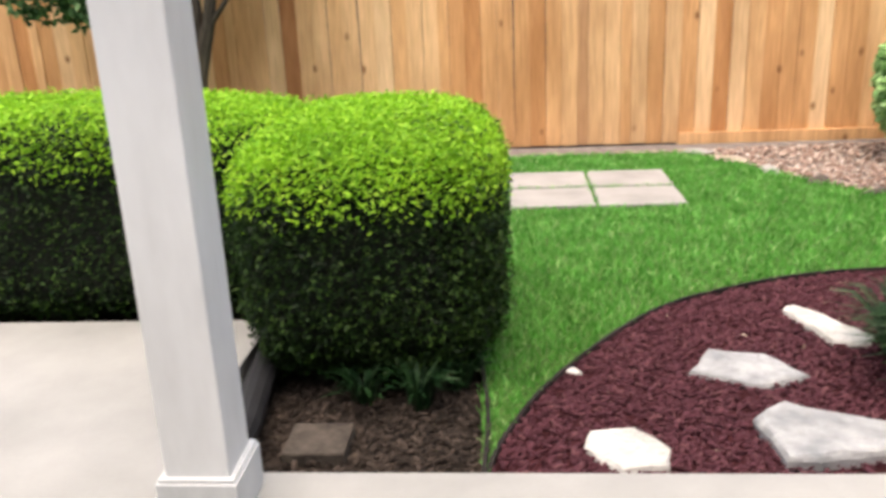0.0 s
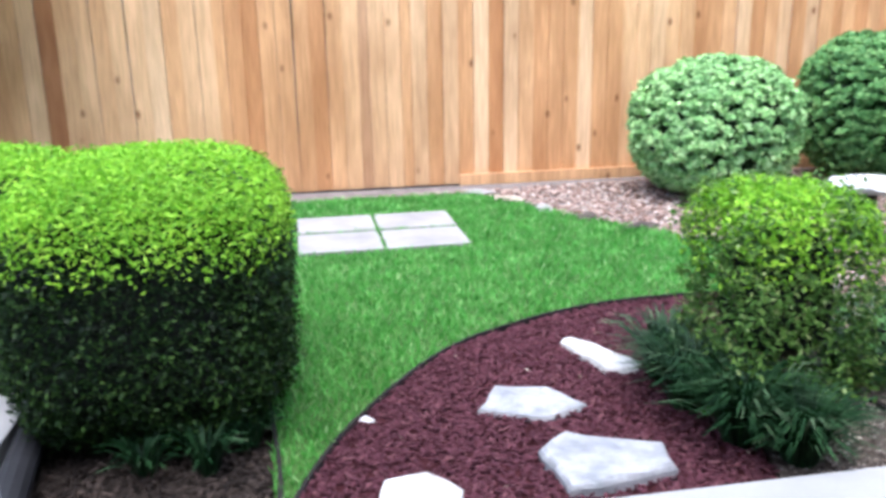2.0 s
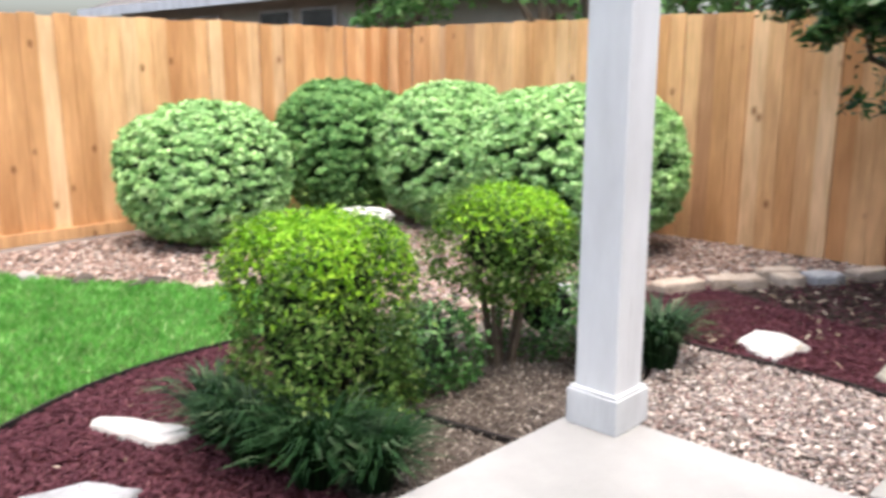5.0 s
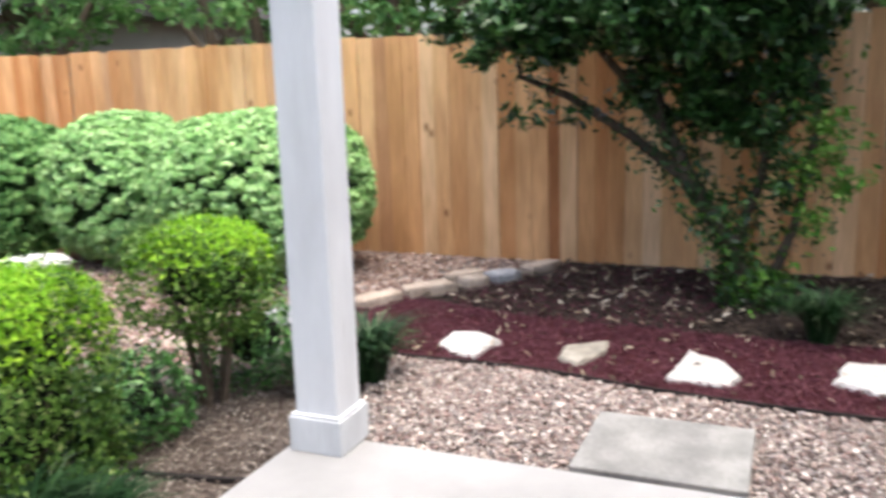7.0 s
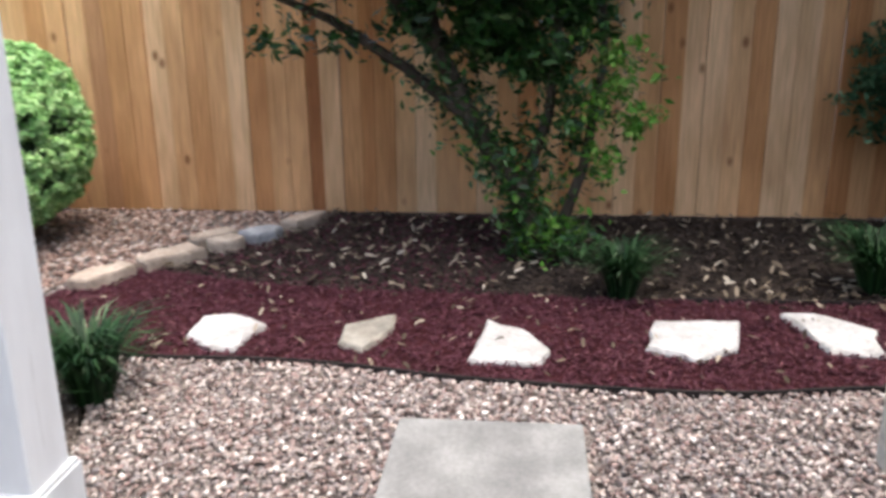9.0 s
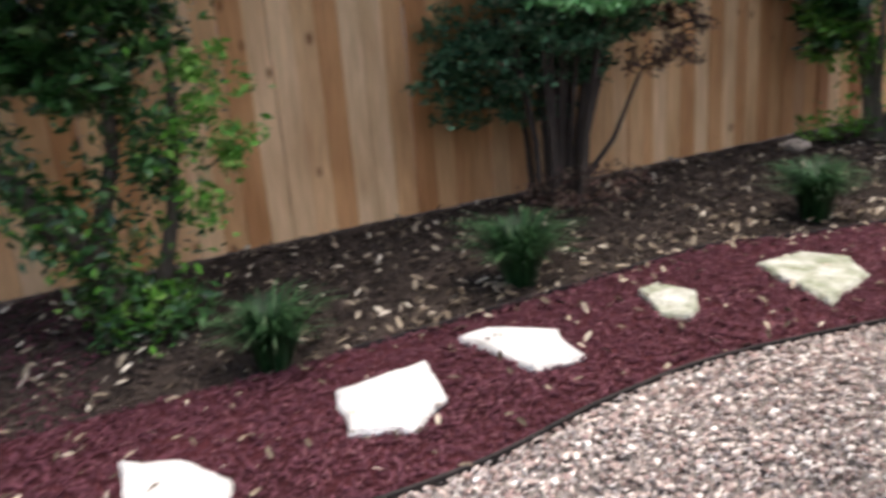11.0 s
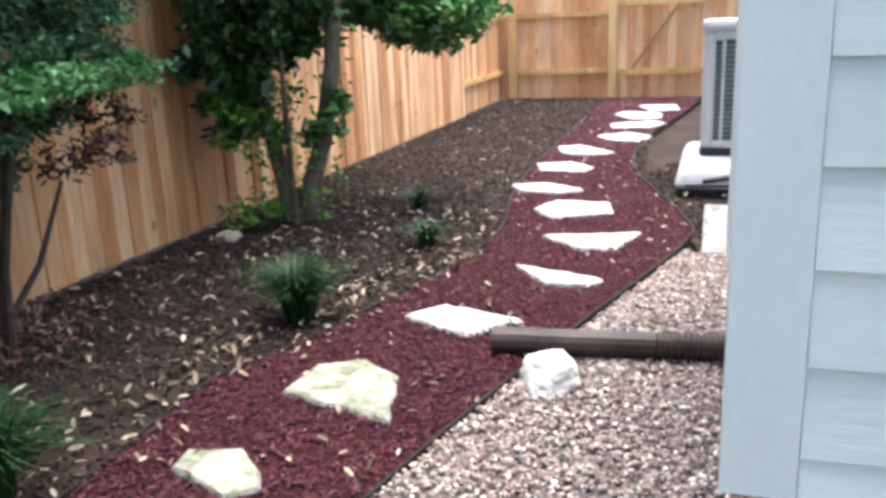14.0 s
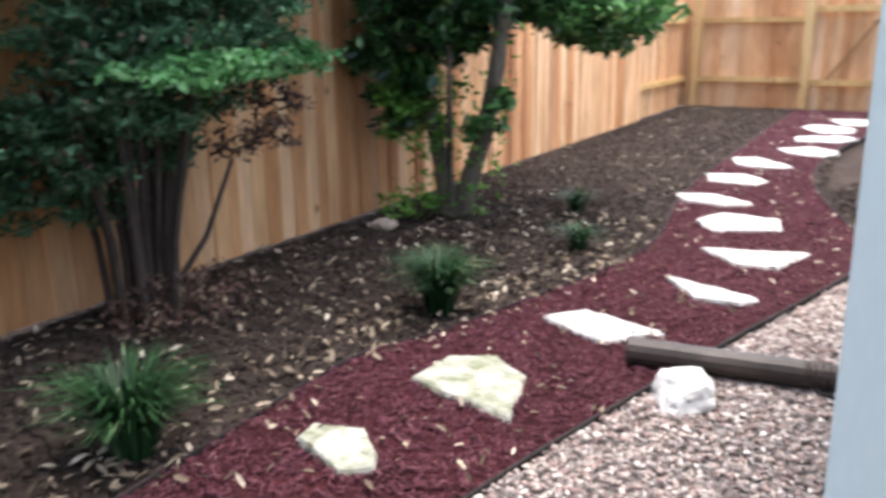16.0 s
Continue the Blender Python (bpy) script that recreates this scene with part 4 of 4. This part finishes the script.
shrub("clipped_hedge", -2.95, 1.53, 0.48, (0.52, 0.71, 0.475), 3.5, 78000, 0.022, "hedge", "clipped boxy green hedge with a bright top", "hedge", up=0.25, wobble=0.07, lit_top=3.0, reach=0.60)
shrub("clipped_hedge", -5.35, 1.97, 0.49, (2.15, 0.47, 0.485), 4.5, 70000, 0.025, "hedge", "long clipped green hedge behind the patio step", "hedge", up=0.25, wobble=0.07, lit_top=3.0, reach=0.60)
def rosette_shrub(name, x, y, z, half, power, n, per, r, leaf, material, label, group, tpl=ROUND, low=-9.0, wobble=0.06):
    """A clipped shrub of overlapping leaf rosettes; a dark core paints the shade in their gaps."""
    h = holder(name, x, y, 0.0, label, "shrub", group)
    half = np.array(half)
    p, nrm = super_block(n, half, power)
    w = np.array([noise.noise(Vector(q * 3.2) + Vector((x, y, 0))) for q in p])
    p = p * (1 + wobble * w[:, None]) * (1 - 0.10 * rng.random((n, 1)) ** 2)
    keep = p[:, 2] > low
    p, nrm = p[keep], nrm[keep]
    k = len(p) * per
    rr = np.repeat(r * (0.65 + 0.7 * rng.random(len(p))), per)
    d = rng.normal(size=(k, 3)) + 0.9 * np.repeat(nrm, per, 0)
    d /= np.linalg.norm(d, axis=1, keepdims=True)
    pos = np.repeat(p, per, 0) + d * rr[:, None] * (0.55 + 0.45 * rng.random((k, 1))) * np.array([1, 1, 0.75])
    v, f = leafy(pos, d + np.array([0, 0, 0.55]), leaf, tpl, 0.35, 0.004)
    ob = new("foliage", raw_mesh("foliage", v + np.array([0, 0, z]), f, material))
    ob.parent = h
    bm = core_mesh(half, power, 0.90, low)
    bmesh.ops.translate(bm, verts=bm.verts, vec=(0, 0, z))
    part("shade_core", bm, "shrub_shade", h)
    for j in range(4):
        a = 1.6 * j
        part("stem", tube_bm([(0.08 * math.cos(a), 0.08 * math.sin(a), -0.02), (0.15 * math.cos(a), 0.15 * math.sin(a), z * 0.5)], [0.02, 0.015], 6), "bark", h)
    return h


BALL = "large rounded pale green clipped shrub by the fence"
for x, y, z, half, m, label in ((1.06, 4.66, 0.57, (0.63, 0.62, 0.54), "ball", BALL), (2.72, 4.90, 0.65, (0.59, 0.57, 0.62), "ball_dark", "dark green rounded shrub in the fence corner"),
                                (3.06, 3.76, 0.65, (0.64, 0.60, 0.61), "ball", BALL), (2.98, 2.34, 0.65, (0.76, 0.80, 0.60), "ball", BALL)):
    rosette_shrub("round_shrub", x, y, z, half, 2.4, int(1500 * half[0] * half[1] / 0.36), 36, 0.056, 0.036, m, label, "round shrubs")
YEL = "small yellow-green shrub on bare stems"
shrub("small_shrub", -0.57, 0.98, 0.46, (0.28, 0.29, 0.37), 4.5, 10500, 0.028, "yellow", "square-clipped yellow-green shrub by the mulch", "shrub", LEAF, wobble=0.30, stems=6, group="small shrubs", lit_top=2.2, reach=0.85, up=0.4, shrink=0.62)
shrub("small_shrub", 0.55, 1.0, 0.60, (0.29, 0.29, 0.24), 2.4, 6000, 0.030, "yellow", YEL, "shrub", LEAF, wobble=0.34, stems=7, group="small shrubs", lit_top=2.0, reach=1.0, up=0.4, shrink=0.58)
shrub("low_shrub", 0.05, 1.05, 0.17, (0.27, 0.2, 0.17), 2.4, 1900, 0.036, "bright_leaf", "low dark green shrub between the yellow shrubs", "shrub", LEAF, wobble=0.35, up=0.4, shrink=0.6)
shrub("low_shrub", 0.86, 0.98, 0.22, (0.22, 0.22, 0.22), 2.4, 1700, 0.036, "bright_leaf", "low leafy undergrowth beneath the small shrub", "shrub", LEAF, wobble=0.35, up=0.4, shrink=0.55)


def tuft(x, y, r, height, count, label, name="strap_grass", group="grass tufts"):
    h = holder(name, x, y, 0.0, label, "ornamental grass", group)
    count = int(count * 0.75)
    a, u = rng.random(count) * 2 * math.pi, rng.random(count)
    hh, reach = height * (0.65 + 0.55 * rng.random(count)), r * (0.2 + 1.05 * rng.random(count))
    d = np.stack([np.cos(a), np.sin(a)], 1)
    base = np.column_stack([d * (0.3 * r * u)[:, None], np.zeros(count)])
    vs = []
    for t, wv in ((0.0, 1.0), (0.35, 1.0), (0.7, 0.8), (1.0, 0.1)):
        out, up = reach * t ** 1.4, hh * (1.85 * t - 1.1 * t * t)
        c = base + np.column_stack([d * out[:, None], up])
        s = np.column_stack([-d[:, 1], d[:, 0], 0 * u]) * 0.0055 * wv
        vs += [c - s, c + s]
    v = np.stack(vs, 1).reshape(-1, 3)
    b = np.arange(count)[:, None] * 8
    f = np.vstack([b + [2 * k, 2 * k + 1, 2 * k + 3, 2 * k + 2] for k in range(3)])
    ob = new("blades", raw_mesh("blades", v, f, "liriope"))
    ob.parent = h
    return h


TUFT = "dark green strap-leaved grass tuft in the soil bed"
for x, y, r, hh, c in ((2.30, -1.66, 0.22, 0.31, 420), (2.46, -2.92, 0.26, 0.36, 560), (2.26, -4.72, 0.24, 0.35, 520), (2.08, -6.22, 0.18, 0.18, 160), (2.5, -7.29, 0.2, 0.2, 140)):
    tuft(x, y, r, hh, c, TUFT)
for x, y, r, hh, c in ((1.02, 0.42, 0.26, 0.34, 420), (0.78, 0.62, 0.22, 0.26, 260), (-0.92, 0.95, 0.22, 0.32, 620), (-0.85, 0.66, 0.24, 0.32, 620), (-0.72, 0.50, 0.22, 0.26, 480), (-0.90, 1.22, 0.2, 0.30, 420), (-0.25, 0.95, 0.2, 0.26, 200), (0.05, 1.15, 0.24, 0.3, 260), (0.3, 1.25, 0.22, 0.28, 220),
                       (-2.95, 0.86, 0.14, 0.15, 80), (-2.74, 0.83, 0.14, 0.18, 90), (-2.60, 0.98, 0.12, 0.17, 60)):
    tuft(x, y, r, hh, c, "arching dark green border grass clump", group="border grass")


# ---- trees ----
def crown(points, size, material, parent, tpl=LEAF, name="foliage", spread=0.8):
    v, f = leafy(np.asarray(points), np.tile([0, 0, 1.0], (len(points), 1)), size, tpl, spread, 0.01)
    ob = new(name, raw_mesh(name, v, f, material))
    ob.parent = parent
    return ob


def cloud(c, r, n, hollow=0.35):
    d = rng.normal(size=(n, 3))
    d /= np.linalg.norm(d, axis=1, keepdims=True)
    return np.array(c) + d * (np.array(r) * (hollow + (1 - hollow) * rng.random((n, 1)) ** 0.6))


def clumps(c, r, n, per, small, flat=0.7):
    """Leaf clusters: n clumps inside an ellipsoid, each with per leaves."""
    centres = cloud(c, r, n, 0.2)
    return np.vstack([cloud(q, np.array([1, 1, flat]) * small * (0.6 + 0.8 * rng.random()), per, 0.1) for q in centres])


def along(pts, n, r):
    p = np.array(pts, float)
    t = rng.random(n) * (len(p) - 1)
    i = t.astype(int)
    q = p[i] + (p[i + 1] - p[i]) * (t - i)[:, None]
    return q + rng.normal(size=(n, 3)) * r


t1 = holder("leaning_tree", 2.95, -1.30, 0.0, "leaning shrub tree with dark glossy leaves and bare limbs", "tree")
trunk1 = [(0, 0, -0.05), (0.06, 0.16, 0.35), (0.12, 0.42, 0.75), (0.15, 0.62, 1.15), (0.15, 0.75, 1.7), (0.15, 0.8, 2.3)]
part("trunk", tube_bm(trunk1, [0.075, 0.06, 0.055, 0.045, 0.035, 0.02], 9), "dark_bark", t1)
limb_sets = [[(0.12, 0.42, 0.75), (0.1, 0.8, 1.06), (0.0, 1.2, 1.33), (-0.05, 1.5, 1.46), (-0.05, 1.56, 1.7)], [(0.06, 0.16, 0.35), (0.1, 0.0, 0.8), (0.1, -0.05, 1.4), (0.05, 0.1, 2.1)], [(0, -0.02, 0.0), (0.1, -0.2, 0.5), (0.15, -0.3, 1.1), (0.15, -0.25, 1.9)], [(0.15, 0.62, 1.15), (0.1, 1.0, 1.6), (0.05, 1.3, 2.1)]]
for ls in limb_sets:
    part("limb", tube_bm(ls, list(np.linspace(0.038, 0.014, len(ls))), 7), "dark_bark", t1)
# High clumps near 3 m are unseen canopy, added to shade fence and bed.
crown(np.vstack([clumps((-0.05, 0.5, 2.15), (0.75, 1.45, 0.42), 130, 80, 0.17), clumps((-0.45, 1.3, 1.76), (0.38, 0.75, 0.20), 62, 65, 0.14), clumps((-0.25, 0.4, 1.85), (0.45, 0.9, 0.28), 60, 70, 0.16), clumps((0.35, -0.9, 3.05), (1.2, 3.3, 0.5), 430, 60, 0.3), clumps((0.2, 0.25, 1.6), (0.35, 0.75, 0.42), 34, 50, 0.15), clumps((0.35, 0.1, 1.2), (0.2, 0.45, 0.3), 14, 40, 0.13), clumps((0.25, -0.15, 1.75), (0.25, 0.35, 0.35), 22, 50, 0.14), clumps((0.12, 0.55, 1.45), (0.25, 0.35, 0.4), 26, 50, 0.13), clumps((0.12, 0.1, 1.5), (0.25, 0.45, 0.5), 26, 45, 0.13)]), 0.085, "tree", t1)
crown(np.vstack([along(trunk1[:4], 1300, 0.085), along(limb_sets[0][:4], 260, 0.07), along(limb_sets[1], 700, 0.10), along(limb_sets[2], 380, 0.11), clumps((0.0, -0.12, 1.0), (0.16, 0.2, 0.6), 14, 30, 0.1), cloud((0.0, -0.05, 0.1), (0.22, 0.3, 0.16), 260)]), 0.06, "tree", t1, LEAF, "trunk_leaves")
crown(np.vstack([along(limb_sets[2], 200, 0.14), along(trunk1[:3], 300, 0.08), clumps((-0.08, -0.36, 0.95), (0.16, 0.22, 0.45), 24, 26, 0.10), clumps((0.0, 0.05, 0.15), (0.2, 0.3, 0.12), 10, 24, 0.1)]), 0.055, "twig_leaf", t1, LEAF, "sprout_growth")
crown(np.vstack([cloud((-0.05, 1.45, 1.22), (0.15, 0.22, 0.12), 60), cloud((0.0, 1.15, 1.2), (0.15, 0.12, 0.1), 30)]), 0.08, "tree", t1, LEAF, "end_leaves")

nd = holder("nandina", 3.62, -3.995, 0.0, "many-stemmed shrub with feathery dark and reddish leaves", "shrub")
for k in range(26):
    a, b = rng.random() * 6.28, 0.04 + 0.15 * rng.random()
    part("cane", tube_bm([(b * math.cos(a), b * math.sin(a), -0.03), (1.2 * b * math.cos(a), 1.2 * b * math.sin(a), 0.4), (2.2 * b * math.cos(a), 2.2 * b * math.sin(a), 0.95 + 0.3 * rng.random())], [0.022, 0.019, 0.012], 6), "cane", nd)
part("cane", tube_bm([(-0.05, -0.05, 0.0), (-0.12, -0.35, 0.35), (-0.2, -0.5, 0.75)], [0.02, 0.016, 0.01], 6), "cane", nd)
# Unseen canopy above 2 m and low fence-side clumps, added to darken the fence.
crown(np.vstack([clumps((-0.08, -0.30, 1.55), (0.50, 0.85, 0.55), 210, 75, 0.18, 0.35), clumps((-0.05, 0.12, 1.12), (0.40, 0.62, 0.40), 80, 60, 0.16, 0.35), clumps((0.1, 0.05, 0.78), (0.24, 0.48, 0.26), 48, 50, 0.14, 0.35), clumps((0.2, 0.5, 0.9), (0.14, 0.4, 0.42), 46, 50, 0.14, 0.35), clumps((0.0, -0.2, 2.5), (0.75, 1.5, 0.6), 110, 75, 0.28)]), 0.052, "nandina", nd)
crown(np.vstack([clumps((-0.50, -0.02, 1.26), (0.16, 0.45, 0.10), 26, 60, 0.12, 0.25), clumps((-0.30, -0.85, 1.28), (0.20, 0.32, 0.14), 20, 50, 0.13, 0.25), clumps((-0.2, -0.75, 1.55), (0.15, 0.3, 0.2), 10, 50, 0.12, 0.3)]), 0.055, "frond_leaf", nd, LEAF, "new_fronds")
crown(np.vstack([clumps((-0.2, -0.72, 0.95), (0.22, 0.30, 0.26), 26, 40, 0.1), cloud((-0.28, 0.0, 0.12), (0.3, 0.5, 0.14), 520)]), 0.042, "red_leaf", nd, LEAF, "reddish_leaves")

t2 = holder("two_trunk_tree", 3.33, -6.795, 0.0, "two-trunked tree with sprouting leaves beside the fence", "tree")
tk = [(0.03, 0, -0.05), (0.10, 0.02, 0.38), (0.20, 0.02, 0.86), (0.26, 0, 1.25), (0.28, 0, 2.2)], [(-0.02, -0.03, -0.05), (-0.12, -0.04, 0.3), (-0.25, -0.02, 0.62), (-0.37, 0, 1.15), (-0.50, 0, 2.4)], [(0.0, 0.05, 0.0), (-0.02, 0.1, 0.5), (-0.05, 0.15, 1.3)]
part("trunk", tube_bm(tk[0], [0.085, 0.065, 0.06, 0.05, 0.04], 9), "pale_bark", t2)
part("trunk", tube_bm(tk[1], [0.085, 0.075, 0.07, 0.062, 0.045], 9), "pale_bark", t2)
part("limb", tube_bm(tk[2], [0.03, 0.025, 0.015], 7), "pale_bark", t2)
part("limb", tube_bm([(-0.42, 0, 1.6), (-0.6, -0.4, 1.8), (-0.9, -0.9, 1.75)], [0.035, 0.025, 0.012], 7), "bark", t2)
crown(np.vstack([along(tk[0], 420, 0.13), along(tk[1], 300, 0.11), clumps((0.12, 0.05, 0.75), (0.3, 0.25, 0.45), 16, 24, 0.1), clumps((0.30, 0.3, 0.8), (0.2, 0.3, 0.4), 12, 26, 0.12), cloud((0.25, 0.25, 0.12), (0.25, 0.35, 0.13), 150)]), 0.07, "twig_leaf", t2, LEAF, "sprout_growth")
# Clumps at 2.9 m: out-of-view canopy added for shade on the bed.
crown(np.vstack([clumps((0.1, 0.1, 1.75), (0.5, 0.7, 0.45), 80, 60, 0.18), clumps((-0.1, 0.0, 2.9), (1.15, 2.2, 0.6), 290, 70, 0.3), clumps((0.34, 0.2, 1.25), (0.30, 0.5, 0.40), 46, 40, 0.15), clumps((0.42, 0.2, 0.85), (0.16, 0.3, 0.30), 16, 34, 0.12), clumps((-0.05, -0.15, 1.45), (0.4, 0.3, 0.3), 26, 40, 0.14), clumps((-0.6, -0.7, 1.68), (0.5, 0.6, 0.20), 36, 50, 0.17)]), 0.10, "tree", t2)
crown(np.vstack([clumps((-0.85, -0.72, 1.50), (0.50, 0.55, 0.26), 58, 42, 0.16), clumps((0.32, 0.1, 0.95), (0.2, 0.3, 0.3), 10, 26, 0.12), clumps((-0.3, 0.05, 0.9), (0.15, 0.2, 0.35), 9, 22, 0.1)]), 0.105, "bright_leaf", t2, LEAF, "hanging_leaves")

t3 = holder("garden_tree", -4.95, 4.9, 0.0, "dark-barked garden tree with low leafy branches", "tree")
part("trunk", tube_bm([(0, 0, -0.05), (-0.02, 0, 0.5), (0.0, 0, 0.85), (0.03, 0, 1.3), (-0.05, 0, 2.4)], [0.14, 0.11, 0.105, 0.10, 0.07], 10), "dark_bark", t3)
part("limb", tube_bm([(0.02, 0, 0.72), (0.11, -0.02, 1.0), (0.19, -0.04, 1.22), (0.27, -0.05, 1.6), (0.36, -0.05, 2.2)], [0.075, 0.065, 0.055, 0.045, 0.03], 8), "dark_bark", t3)
part("limb", tube_bm([(0.19, -0.05, 1.18), (0.34, -0.06, 1.36), (0.46, -0.06, 1.52), (0.62, -0.06, 1.85)], [0.028, 0.022, 0.018, 0.010], 6), "dark_bark", t3)
part("limb", tube_bm([(0.0, 0, 1.2), (-0.5, -0.1, 1.5), (-1.0, -0.2, 1.5)], [0.05, 0.035, 0.02], 7), "dark_bark", t3)
# The wide clumps at 2.5 m are added out of view to shade the fence.
crown(np.vstack([clumps((-0.95, -0.25, 1.5), (0.42, 0.35, 0.30), 30, 46, 0.14), clumps((-0.3, 0, 2.5), (1.5, 0.7, 0.45), 130, 50, 0.22), clumps((0.85, -0.1, 1.85), (0.35, 0.3, 0.12), 14, 36, 0.13)]), 0.085, "shade_leaf", t3)

# ---- neighbours ----
def far_tree(x, y, h, r, label, trunk_r=0.13):
    t = holder("neighbour_tree", x, y, 0.0, label, "tree", "neighbour trees")
    part("trunk", tube_bm([(0, 0, -0.06), (0.05, 0.1, h * 0.4), (-0.1, 0.25, h * 0.75)], [trunk_r, trunk_r * 0.8, trunk_r * 0.5], 8), "bark", t)
    part("limb", tube_bm([(0.03, 0.08, h * 0.35), (-0.3, 0.6, h * 0.55), (-0.5, 1.1, h * 0.75)], [trunk_r * 0.6, trunk_r * 0.4, trunk_r * 0.2], 7), "bark", t)
    part("limb", tube_bm([(0.03, 0.08, h * 0.4), (0.2, -0.6, h * 0.6), (0.3, -1.1, h * 0.7)], [trunk_r * 0.6, trunk_r * 0.4, trunk_r * 0.2], 7), "bark", t)
    crown(clumps((0, 0.1, h * 0.72), (r, r, h * 0.3), 60, 45, 0.35), 0.17, "ball_dark", t)


for x, y, h, r in ((7.0, 8.6, 4.6, 1.5), (7.4, 5.2, 4.2, 1.5), (9.2, 7.4, 5.0, 1.8), (6.4, 2.6, 3.9, 1.2), (8.6, 3.4, 4.6, 1.8), (6.6, -2.5, 4.2, 1.4)):
    far_tree(x, y, h, r, "neighbouring tree with branching trunk beyond the fence")
nh = holder("neighbour_house", 11.0, 14.0, 0.0, "low tan neighbouring house beyond the fence", "house")
part("wall", box_bm(-4, 4, -4.5, 4.5, -0.1, 2.7), "farwall", nh)
bm = bmesh.new()
vs = [bm.verts.new(p) for p in ((-4.7, -5.2, 2.70), (4.7, -5.2, 2.70), (4.7, 5.2, 2.70), (-4.7, 5.2, 2.70), (0, -5.2, 4.5), (0, 5.2, 4.5))]
for q in ((0, 1, 4), (3, 5, 2), (0, 4, 5, 3), (1, 2, 5, 4), (0, 3, 2, 1)):
    bm.faces.new([vs[k] for k in q])
part("roof", bm, "roof", nh)
part("fascia", box_bm(-4.76, -4.705, -5.2, 5.2, 2.55, 2.74), "white", nh)
for k, yy in enumerate((-3.2, -1.9, 0.6, 2.4)):
    w = part("window", box_bm(-4.05, -4.004, yy - 0.5, yy + 0.5, 1.1, 2.45), "white", nh)
    part("pane", box_bm(-4.07, -4.052, yy - 0.44, yy + 0.44, 1.16, 2.39), "farglass", w)

# ---- fences ----
def picket_mesh(h, w=0.138):
    bm = box_bm(-w / 2, w / 2, -0.009, 0.009, 0.0, h, 0.0025)
    return from_bm("picket", bm, "cedar")


PICKETS = [picket_mesh(1.84 + 0.006 * k) for k in range(4)]
NARROW = [picket_mesh(1.84 + 0.006 * k, 0.09) for k in range(3)]


def fence_run(name, start, end, label, normal_turn):
    """Boards side by side from start to end; every few boards a proud or narrow one."""
    a, b = Vector((*start, 0)), Vector((*end, 0))
    length, d = (b - a).length, (b - a).normalized()
    h = holder(name, a.x, a.y, 0.0, label, "fence", "", "structure")
    inward = Vector((-d.y, d.x, 0)) * normal_turn
    s = 0.0
    i = 0
    turn = math.degrees(math.atan2(d.y, d.x))
    while s < length:
        narrow = rng.random() < 0.16
        w = 0.092 if narrow else 0.1405
        me = NARROW[i % 3] if narrow else PICKETS[int(rng.integers(0, 4))]
        ob = new("picket", me)
        ob.parent = h
        p = d * (s + w / 2) + inward * ((0.012 if rng.random() < 0.4 else 0.0) + 0.002 * rng.random())
        ob.matrix_basis = pose(p.x, p.y, -0.02 + 0.006 * rng.random(), 0.2 * rng.normal(), 0.12 * rng.normal(), turn + 0.5 * rng.normal())
        s += w
        i += 1
    return h


fn = fence_run("fence_north", (-8.0, 5.70), (4.02, 5.70), "new cedar board privacy fence across the back", -1)
fe = fence_run("fence_east", (4.03, 5.66), (4.03, -13.8), "new cedar board privacy fence along the side", -1)
part("kickboard", box_bm(7.1, 12.0, -0.055, -0.03, -0.04, 0.075, 0.003), "cedar", fn)
fs = fence_run("fence_side", (4.10, -13.79), (4.10, -16.52), "cedar fence section showing posts and rails", -1)
fb = fence_run("fence_end", (4.10, -16.61), (-1.0, -16.61), "cedar fence across the side yard with rails and gate", -1)
for z in (0.47, 1.46):
    part("rail", box_bm(-0.085, -0.045, -2.72, 0, z - 0.045, z + 0.045, 0.004), "rail", fs)
    part("rail", box_bm(-2.0, -0.30, 0.045, 0.085, z - 0.045, z + 0.045, 0.004), "rail", fb)
for x in (-0.25, -2.06, -4.4):
    part("fence_post", box_bm(x - 0.068, x + 0.068, 0.05, 0.186, -0.05, 1.86, 0.005), "rail", fb)
gate = holder("gate", 2.0, -16.515, 0.0, "cedar board gate with a diagonal brace", "gate", "", "structure")
for z in (0.44, 1.62):
    part("gate_rail", box_bm(-1.75, -0.03, -0.02, 0.02, z - 0.05, z + 0.05, 0.004), "rail", gate)
bm = box_bm(-0.022, 0.022, -0.018, 0.018, 0.0, 1.55, 0.003)
bmesh.ops.transform(bm, verts=bm.verts, matrix=Matrix.Translation((-0.28, 0.0, 0.47)) @ Matrix.Rotation(radians(-36), 4, 'Y'))
part("diagonal_brace", bm, "brace", gate)
